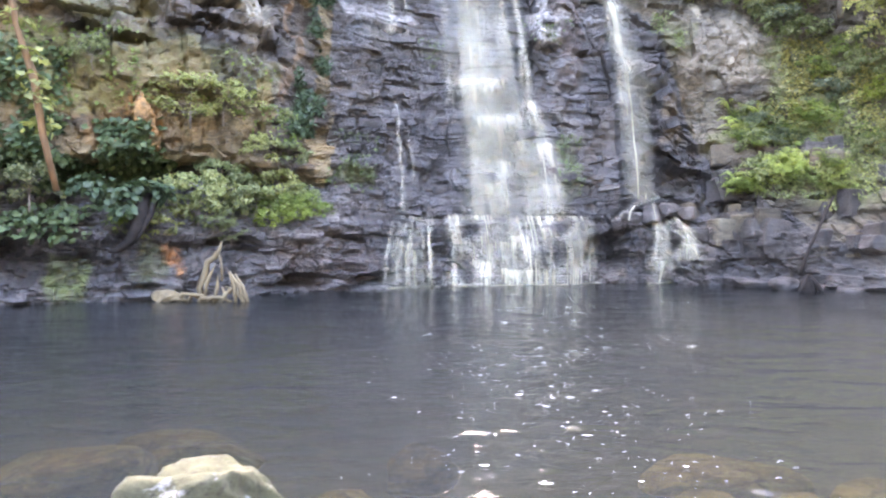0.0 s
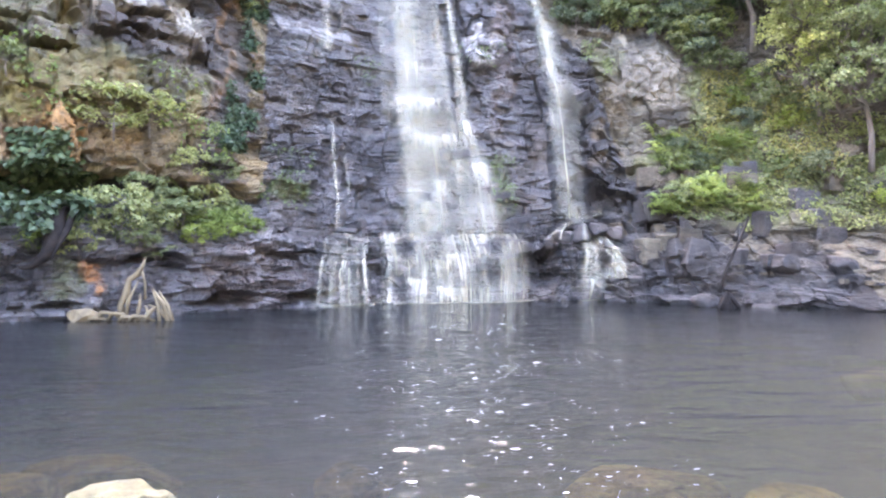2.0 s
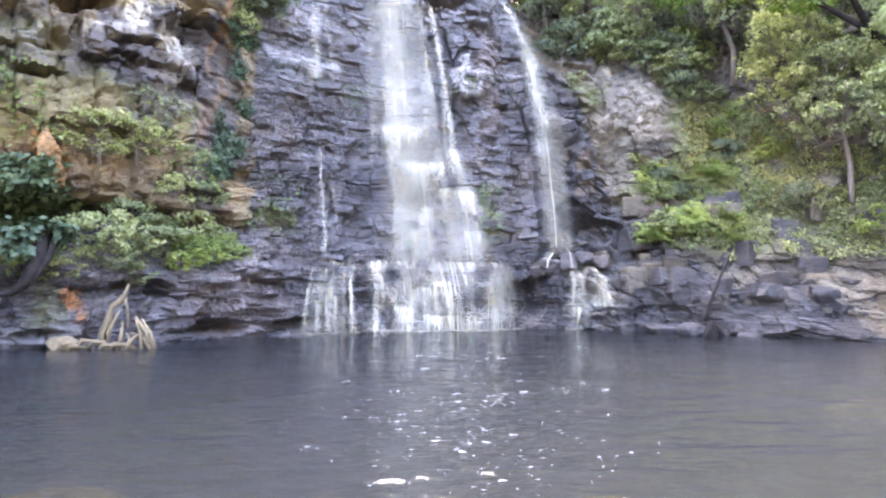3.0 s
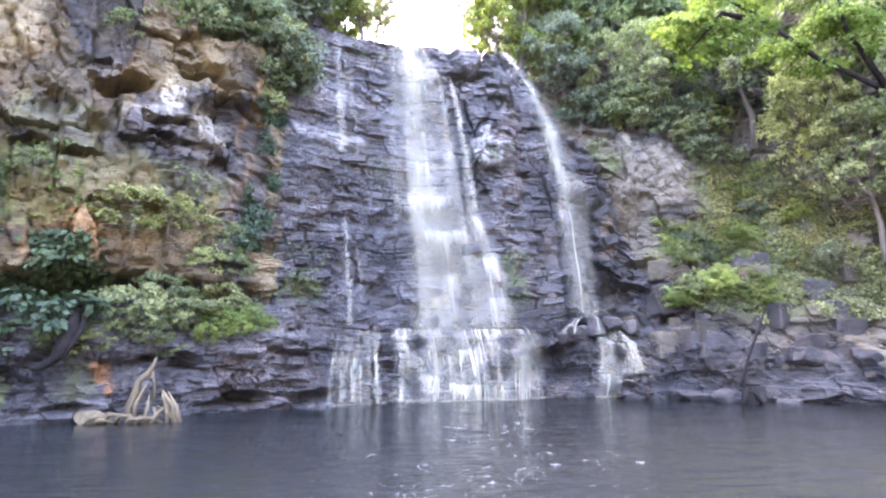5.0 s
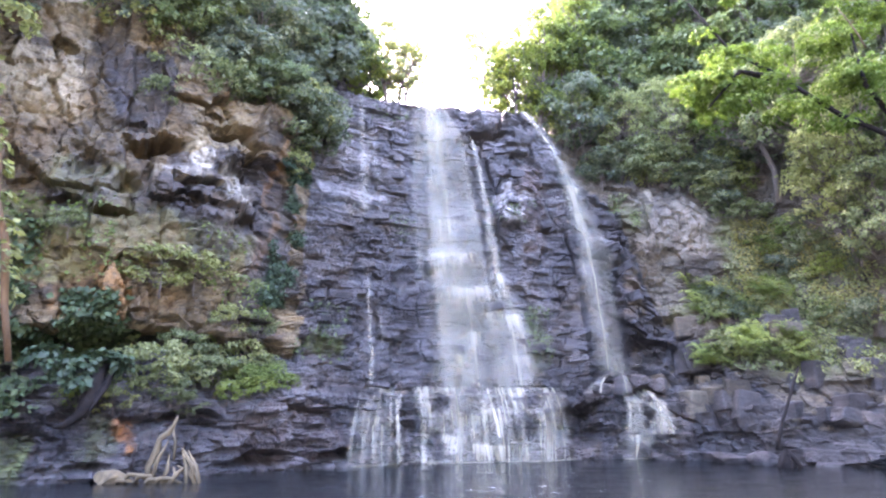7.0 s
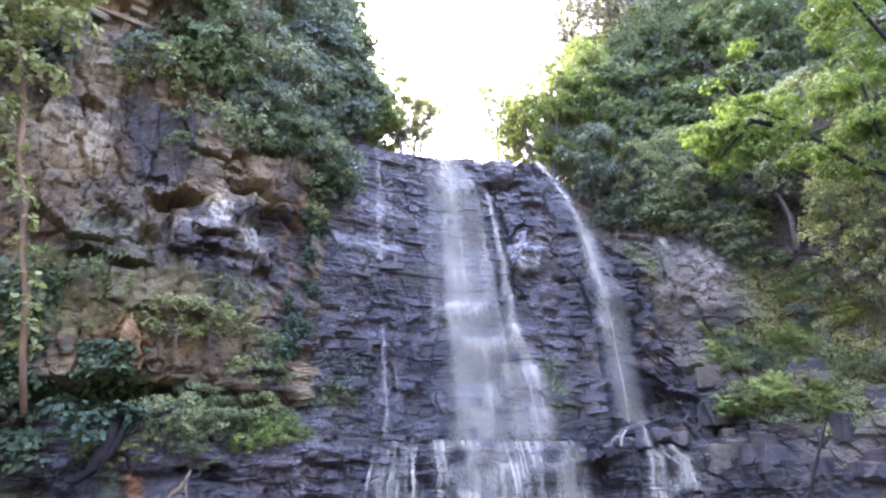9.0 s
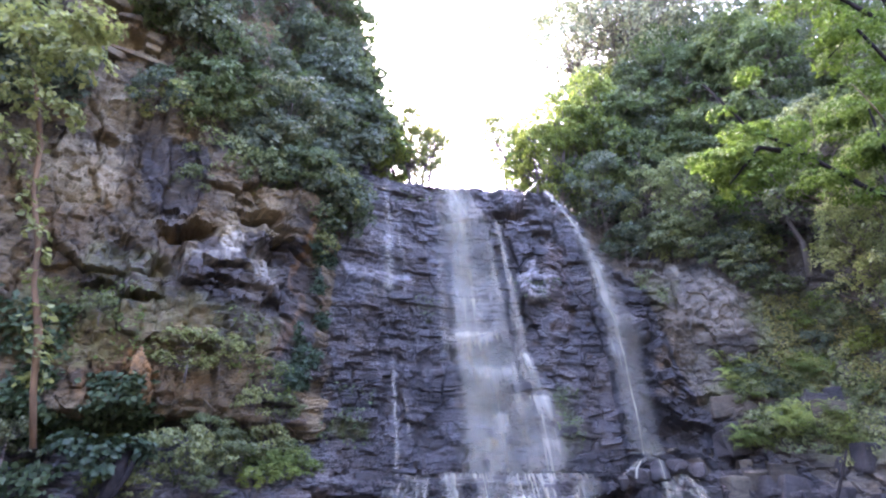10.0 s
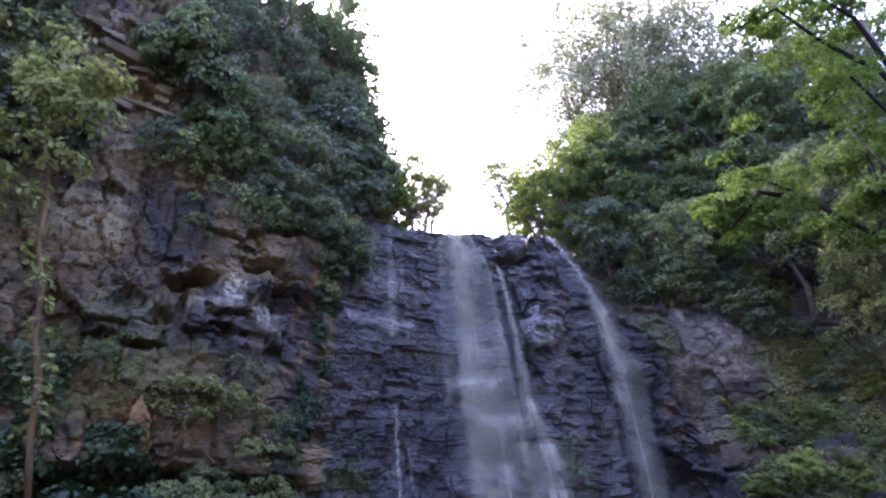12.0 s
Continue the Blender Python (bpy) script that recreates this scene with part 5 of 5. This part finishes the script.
FERN = [fern_mesh(k, LEAF_BRIGHT) for k in range(3)]
for k in range(74):
    if k < 50:
        x = prng.uniform(10.1, 13.2)
        z = prng.uniform(3.2, 3.2 + 1.4 * max(0.2, 1 - abs(x - 12.2) / 1.9))
        y = float(face_y(TABLE_RIGHT, np.array([x]), np.array([z]))[0])
    else:
        x = prng.uniform(10.4, 13.4)
        z = prng.uniform(4.9, 6.3)
        y = float(face_y(TABLE_RIGHT, np.array([x]), np.array([z]))[0])
    ob = new("fern", FERN[k % 3])
    ob.matrix_world = pose(x, y, z, prng.uniform(10, 45), prng.uniform(-20, 20), 0) @ pose(0, 0, 0, 0, 0, prng.uniform(0, 360)) @ Matrix.Scale(prng.uniform(0.4, 1.0), 4)
    tagged(ob, "bright green fern on the rock ledge", "fern", "ferns on the ledges")

# trees of the right bank
NEAR_TREE = [tree_parts(100 + k, 7.0, 2.6, 52, 140, 0.15, LEAF_PALE, BARK, 0.4, -0.12, 0.22) for k in range(2)]
NEAR_BRIGHT = [tree_parts(110 + k, 7.0, 2.8, 52, 130, 0.15, LEAF_SUN, BARK, 0.4, -0.2, 0.21) for k in range(2)]
for x, b, z, size, kind in [(15.9, 3.4, 4.6, 0.7, 0), (15.4, 4.6, 6.2, 0.7, 0), (17.2, 2.2, 4.0, 0.85, 0), (18.6, 3.5, 4.5, 1.1, 0), (16.4, 4.6, 7.0, 0.9, 0), (14.4, 5.8, 9.8, 0.8, 1), (11.8, 5.4, 10.8, 0.7, 0), (10.2, 5.0, 11.6, 0.6, 0), (15.6, 6.0, 9.0, 1.0, 0)]:
    x, y, z = on_foot(x, b, z)
    tree("tree", (NEAR_TREE, NEAR_BRIGHT)[kind][int(prng.integers(2))], pose(x, y, z, 0, 0, prng.uniform(-35, 35)) @ Matrix.Scale(size, 4), "slender tree with sunlit yellow-green leaves" if kind else "slender tree with fine mid-green leaves", "tree", "trees on the right bank")

# tall tree leaning out over the pool from the right bank
over = new("overhanging_tree")
tagged(over, "tall dark-limbed tree with sunlit yellow-green leaves", "tree")
part("trunk", tubes_mesh("trunk", [([(17.6, 16.4, 2.5), (17.2, 16.8, 6.5), (16.8, 17.0, 11.0), (16.4, 17.1, 15.0), (15.8, 17.2, 19.5)], [0.3, 0.26, 0.2, 0.15, 0.07])], BARK, 9), over)
BOUGHS = [[(17.1, 16.8, 7.8), (15.4, 16.9, 9.2), (13.1, 17.0, 10.45), (11.1, 17.0, 11.7), (10.1, 17.0, 12.7), (8.9, 17.0, 14.2)], [(16.6, 17.0, 14.2), (15.5, 17.0, 16.4), (14.1, 17.0, 18.5), (12.7, 17.0, 19.6), (10.9, 17.0, 18.9)],
         [(16.8, 17.0, 11.6), (15.6, 16.8, 13.6), (14.4, 16.8, 16.4), (12.9, 16.6, 15.4)], [(16.2, 17.1, 16.5), (15.6, 17.0, 19.0), (14.2, 17.0, 21.0)], [(15.4, 16.9, 9.2), (14.0, 16.8, 11.6), (13.6, 16.7, 13.6)], [(11.1, 17.0, 11.7), (9.8, 16.9, 11.2), (8.9, 16.9, 10.8)]]
orng = np.random.default_rng(44)
oc = []
for limb in BOUGHS:
    limb = [limb[0]] + [tuple(np.array(p) + orng.normal(size=3) * np.array([0.15, 0.2, 0.22])) for p in limb[1:]]
    part("limb", tubes_mesh("limb", [(limb, np.linspace(0.12, 0.025, len(limb)))], DARK_BARK, 7), over)
    pts = np.array(limb)
    for k in range(19):
        f = orng.uniform(0.3, 1.0) * (len(pts) - 1)
        i = min(int(f), len(pts) - 2)
        p = pts[i] + (pts[i + 1] - pts[i]) * (f - i) + orng.normal(size=3) * np.array([0.55, 0.6, 0.5]) + np.array([0, 0.4, 0.3])
        oc.append(spray(orng, p, float(orng.uniform(0.3, 0.75)), 230, 0.5, 9))
part("dead_branch", tubes_mesh("dead_branch", [([(13.2, 16.4, 13.9), (13.5, 16.4, 13.4), (13.8, 16.45, 12.9), (14.0, 16.5, 12.5)], [0.012, 0.025, 0.03, 0.035])], DRIFT, 6), over, "bleached dead branch")
part("crown", leaves_mesh("crown", np.concatenate([a for a, b in oc]), 0.135, LEAF_SUN, orng, out=np.concatenate([b for a, b in oc])), over)

# tall tree with a brown trunk by the left cliff
lean = new("leaning_tree")
part("trunk", tubes_mesh("trunk", [([(-9.0, 14.5, 2.7), (-9.1, 14.2, 3.9), (-9.25, 14.1, 5.3), (-9.6, 14.05, 6.4), (-9.7, 14.0, 7.4), (-10.15, 14.0, 8.8), (-10.3, 14.0, 10.2), (-10.6, 13.9, 11.4), (-11.3, 13.8, 13.6)], [0.07, 0.075, 0.09, 0.06, 0.07, 0.06, 0.07, 0.055, 0.03])], BARK_BROWN, 8), lean)
lrng = np.random.default_rng(8)
tufts = [spray(lrng, np.array(c) + lrng.normal(size=3) * 0.3, float(lrng.uniform(0.45, 0.8)), 120, 0.6) for c in [(-12.6, 13.6, 15.8), (-11.3, 13.6, 15.3), (-11.5, 13.6, 14.0), (-10.1, 13.5, 14.0), (-9.3, 13.5, 13.5), (-10.2, 13.4, 12.7), (-11.3, 13.4, 12.3), (-10.3, 13.5, 11.3), (-11.2, 13.4, 10.4), (-9.6, 13.5, 12.4), (-12.2, 13.5, 13.0), (-12.0, 13.5, 11.4), (-12.7, 13.6, 14.4), (-10.6, 13.4, 13.2), (-9.9, 13.4, 13.2), (-12.3, 13.5, 10.0)] for _ in (0, 1)]
stem = np.array([(-9.1, 14.1, 3.9), (-9.25, 14.0, 5.3), (-9.7, 13.95, 7.4), (-10.15, 13.9, 8.8), (-10.6, 13.85, 11.4)])
tufts += [spray(lrng, stem[i] + (stem[i + 1] - stem[i]) * f, 0.26, 30, 1.0) for i in range(4) for f in (0.15, 0.55, 0.85)]
lc, lo = np.concatenate([a for a, b in tufts]), np.concatenate([b for a, b in tufts])
part("crown", leaves_mesh("crown", lc, 0.2, LEAF_OLIVE, lrng, out=lo), lean)
tagged(lean, "tall leaning tree with an orange-brown trunk", "tree")

# dark hanging trunk under the ivy
hang = new("hanging_trunk")
tagged(hang, "dark hooked trunk and roots hanging over the ledge", "trunk")
part("bole", tubes_mesh("bole", [([(-7.6, 16.2, 2.85), (-7.55, 15.7, 2.6), (-7.52, 15.5, 2.2), (-7.6, 15.45, 1.8), (-7.78, 15.42, 1.5), (-8.05, 15.4, 1.3), (-8.25, 15.4, 1.27), (-8.36, 15.4, 1.35)], [0.12, 0.15, 0.19, 0.17, 0.12, 0.08, 0.05, 0.02])], DARK_BARK, 9), hang)
hrng = np.random.default_rng(23)
drape = [spray(hrng, np.array(c), r, 110, 0.8) for c, r in (((-7.6, 15.6, 2.75), 0.5), ((-8.1, 15.5, 2.7), 0.5), ((-7.2, 15.7, 2.7), 0.35), ((-8.6, 15.4, 2.8), 0.5), ((-7.85, 15.35, 2.3), 0.25))]
part("foliage", leaves_mesh("foliage", np.concatenate([a for a, b in drape]), 0.19, IVY, hrng, 0.8, 0.4, np.concatenate([b for a, b in drape])), hang, "dark ivy draped over the trunk")
for o in (-0.2, 0.22):
    part("root", tubes_mesh("root", [([(-7.45 + o, 15.75, 2.7), (-7.5 + o, 15.5, 2.2), (-7.62 + 0.7 * o, 15.4, 1.75), (-7.7 + 0.5 * o, 15.35, 1.45)], [0.07, 0.08, 0.05, 0.02])], DARK_BARK, 6), hang)

# driftwood at the water's edge
drift = new("driftwood")
tagged(drift, "bleached driftwood stump with broken roots", "driftwood")
part("broken_branch", tubes_mesh("broken_branch", [([(-6.1, 15.75, -0.1), (-6.18, 15.75, 0.35), (-6.02, 15.72, 0.7), (-5.98, 15.75, 0.98), (-5.8, 15.78, 1.12), (-5.68, 15.75, 1.3), (-5.6, 15.75, 1.52)], [0.1, 0.075, 0.085, 0.07, 0.075, 0.05, 0.015]), ([(-5.72, 15.78, 1.3), (-5.62, 15.78, 0.9), (-5.6, 15.75, 0.5)], [0.03, 0.035, 0.03])], DRIFT), drift)
drng = np.random.default_rng(31)
for k in range(9):
    foot_x = -6.0 + 0.15 * k + float(drng.uniform(-0.2, 0.2))
    top = (-5.45 + float(drng.uniform(-0.35, 0.3)), 15.85 + float(drng.uniform(-0.15, 0.1)), float(drng.uniform(0.35, 0.95)))
    bend = float(drng.uniform(-0.22, 0.22))
    part("root", tubes_mesh("root", [([(foot_x, 15.7, -0.12), ((foot_x + top[0]) / 2 + bend, 15.72, top[2] * 0.5), top], [0.045, 0.055, 0.018])], DRIFT, 6), drift)
for k in range(5):
    x0 = -6.8 + 0.24 * k
    up = float(drng.uniform(0.05, 0.2))
    part("root", tubes_mesh("root", [([(x0 - 0.2, 15.75, -0.1), (x0, 15.65, up), (x0 + 0.25, 15.7, up * 0.9), (x0 + 0.5, 15.8, -0.05)], [0.04, 0.06, 0.05, 0.03])], DRIFT, 6), drift)
part("stump", boulder_mesh("stump", (0.42, 0.28, 0.24), DRIFT, 61, 0.3, 3), drift).location = (-7.0, 15.75, 0.1)

# leaning log and stump on the right bank
tagged(new("leaning_log", tubes_mesh("leaning_log", [([(10.75, 18.7, 0.5), (11.1, 18.9, 1.2), (11.6, 19.05, 2.1), (12.05, 19.2, 2.9)], [0.055, 0.05, 0.045, 0.03])], DARK_BARK)), "bare grey log leaning on the bank", "log")

# ---- loose and bedded blocks ----
def block_mesh(name, seed, material):
    """A broken block: a box with slanted faces, chamfered and chipped."""
    rng = np.random.default_rng(seed)
    bm = bmesh.new()
    bmesh.ops.create_cube(bm, size=1.0)
    for v in bm.verts:
        v.co += Vector(rng.uniform(-0.13, 0.13, 3))
    bmesh.ops.bevel(bm, geom=list(bm.edges), offset=0.06, segments=1, affect="EDGES", clamp_overlap=True)
    for v in bm.verts:
        v.co += Vector(rng.uniform(-0.02, 0.02, 3))
    bmesh.ops.triangulate(bm, faces=list(bm.faces))
    me = bpy.data.meshes.new(name)
    bm.to_mesh(me)
    bm.free()
    me.materials.append(material)
    return me


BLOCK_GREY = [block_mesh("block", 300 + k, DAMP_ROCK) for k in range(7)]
BLOCK_BROWN = [block_mesh("block", 340 + k, BROWN_ROCK) for k in range(5)]
BLOCK_PALE = [block_mesh("block", 360 + k, GREY_ROCK) for k in range(5)]
BLOCK_WET = [block_mesh("block", 320 + k, WET_ROCK) for k in range(7)]
brng = np.random.default_rng(55)


def set_block(meshes, P, parent, x, s, w, d, h, sink=0.3):
    """One block let into the face at x, s."""
    j = int(np.argmin(np.abs(P[0, :, 0] - x)))
    i = int(np.clip(s / 10 * P.shape[0], 0, P.shape[0] - 1))
    p = P[i, j]
    ob = part("rock_block", meshes[int(brng.integers(len(meshes)))], parent)
    ob.matrix_world = pose(float(p[0]), float(p[1]) + d * sink, float(p[2]), brng.uniform(-8, 8), brng.uniform(-9, 9), brng.uniform(-18, 18) + 8) @ Matrix.Diagonal((w, d, h, 1))


for k in range(34):
    set_block(BLOCK_GREY if k % 3 else BLOCK_PALE, P_right, cliff_right, brng.uniform(9.1, 16.5), brng.uniform(1.4, 4.2), brng.uniform(0.4, 1.0), brng.uniform(0.5, 0.8), brng.uniform(0.4, 0.9), 0.4)
for k in range(60):
    x = brng.uniform(-3.7, 6.5)
    set_block(BLOCK_WET, P_mid, cliff_mid, x, brng.uniform(1.2, 3.4), brng.uniform(0.35, 1.0), brng.uniform(0.3, 0.6), brng.uniform(0.15, 0.4), 0.46 if -2.4 < x < 5.2 else 0.25)
for k in range(40):
    set_block(BLOCK_WET, P_mid, cliff_mid, brng.uniform(-3.7, 6.5), brng.uniform(3.5, 8.0), brng.uniform(0.3, 0.9), brng.uniform(0.3, 0.5), brng.uniform(0.12, 0.35), 0.3)

for k, (x, y, z, sx, sy, sz) in enumerate([(6.75, 22.1, 2.35, 0.42, 0.35, 0.3), (7.5, 22.5, 2.5, 0.5, 0.4, 0.42), (8.2, 22.6, 2.6, 0.45, 0.4, 0.4), (8.8, 22.3, 2.5, 0.4, 0.35, 0.35), (10.7, 19.4, 0.1, 0.5, 0.4, 0.35), (12.4, 18.9, -0.1, 0.5, 0.4, 0.3),
                                            (13.2, 19.0, 1.4, 0.5, 0.5, 0.4), (14.3, 18.0, 1.3, 0.6, 0.5, 0.4), (10.0, 20.6, 0.1, 0.8, 0.6, 0.3)] ):
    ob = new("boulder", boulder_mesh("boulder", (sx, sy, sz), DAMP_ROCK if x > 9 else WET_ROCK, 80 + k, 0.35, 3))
    ob.matrix_world = pose(x, y, z, 0, 0, 40 * k)
    tagged(ob, "dark angular boulder at the foot of the falls" if x < 9 else "grey angular boulder on the bank", "boulder", "boulders by the pool")

for x, z, w, d, h, turn in [(7.8, 7.9, 0.7, 0.8, 0.35, 22), (8.3, 7.1, 0.8, 0.8, 0.3, 34), (8.5, 5.9, 0.6, 0.7, 0.35, 18), (8.9, 4.6, 0.7, 0.7, 0.4, 26)]:
    y = float(face_y(TABLE_RIGHT, np.array([x]), np.array([z]))[0])
    ob = part("rock_block", BLOCK_GREY[int(brng.integers(7))], cliff_right)
    ob.matrix_world = pose(x, y + 0.25, z, brng.uniform(-10, 10), -turn, brng.uniform(-25, 25)) @ Matrix.Diagonal((w, d, h, 1))

# rubble on the right bank
for k in range(70):
    set_block(BLOCK_GREY if k % 2 else BLOCK_PALE, P_right, cliff_right, brng.uniform(11.0, 16.5), brng.uniform(1.05, 2.4), brng.uniform(0.12, 0.4), brng.uniform(0.12, 0.3), brng.uniform(0.05, 0.16), 0.15)

# broken ledges high over the buttress
for x, z, w, h in [(-10.3, 15.55, 1.9, 0.22), (-11.0, 15.3, 1.0, 0.3), (-11.3, 17.4, 1.5, 0.3), (-10.6, 16.9, 0.8, 0.25), (-12.0, 18.3, 1.1, 0.35), (-11.6, 17.9, 0.8, 0.3), (-9.8, 16.3, 0.6, 0.5), (-9.4, 14.6, 1.2, 0.2), (-10.0, 16.0, 0.5, 0.4)]:
    col = P_left[P_left.shape[0] // 3:, int(np.argmin(np.abs(P_left[0, :, 0] - x)))]
    y = float(np.interp(z, np.maximum.accumulate(col[:, 2]), col[:, 1]))
    part("rock_block", BLOCK_BROWN[int(brng.integers(5))], cliff_left).matrix_world = pose(x, y + 0.25, z, brng.uniform(-8, 8), brng.uniform(2, 16), brng.uniform(10, 40)) @ Matrix.Diagonal((w, 1.1, h, 1))

# stump, pale stone by the water
stump = new("stump")
tagged(stump, "dark rotten stump with splayed roots at the water's edge", "stump")
part("bole", boulder_mesh("bole", (0.24, 0.2, 0.34), DARK_BARK, 63, 0.4, 3), stump).location = (11.0, 18.7, 0.12)
for bend in (-0.42, 0.36):
    part("root", tubes_mesh("root", [([(11.0, 18.7, 0.5), (11.0 + 0.5 * bend, 18.6, 0.22), (11.0 + bend, 18.5, -0.1)], [0.05, 0.08, 0.05])], DARK_BARK, 6), stump)
x, y, z = on_foot(13.0, 2.1, 2.2)
pale = new("pale_stone", block_mesh("pale_stone", 611, plain_material("pale_stone", (0.4, 0.4, 0.38), (0.6, 0.6, 0.57), 9, 0.8)))
pale.matrix_world = pose(x, y, z + 0.12, 20, 35, 10) @ Matrix.Diagonal((0.22, 0.12, 0.2, 1))
tagged(pale, "small pale stone lying on the bank", "stone")
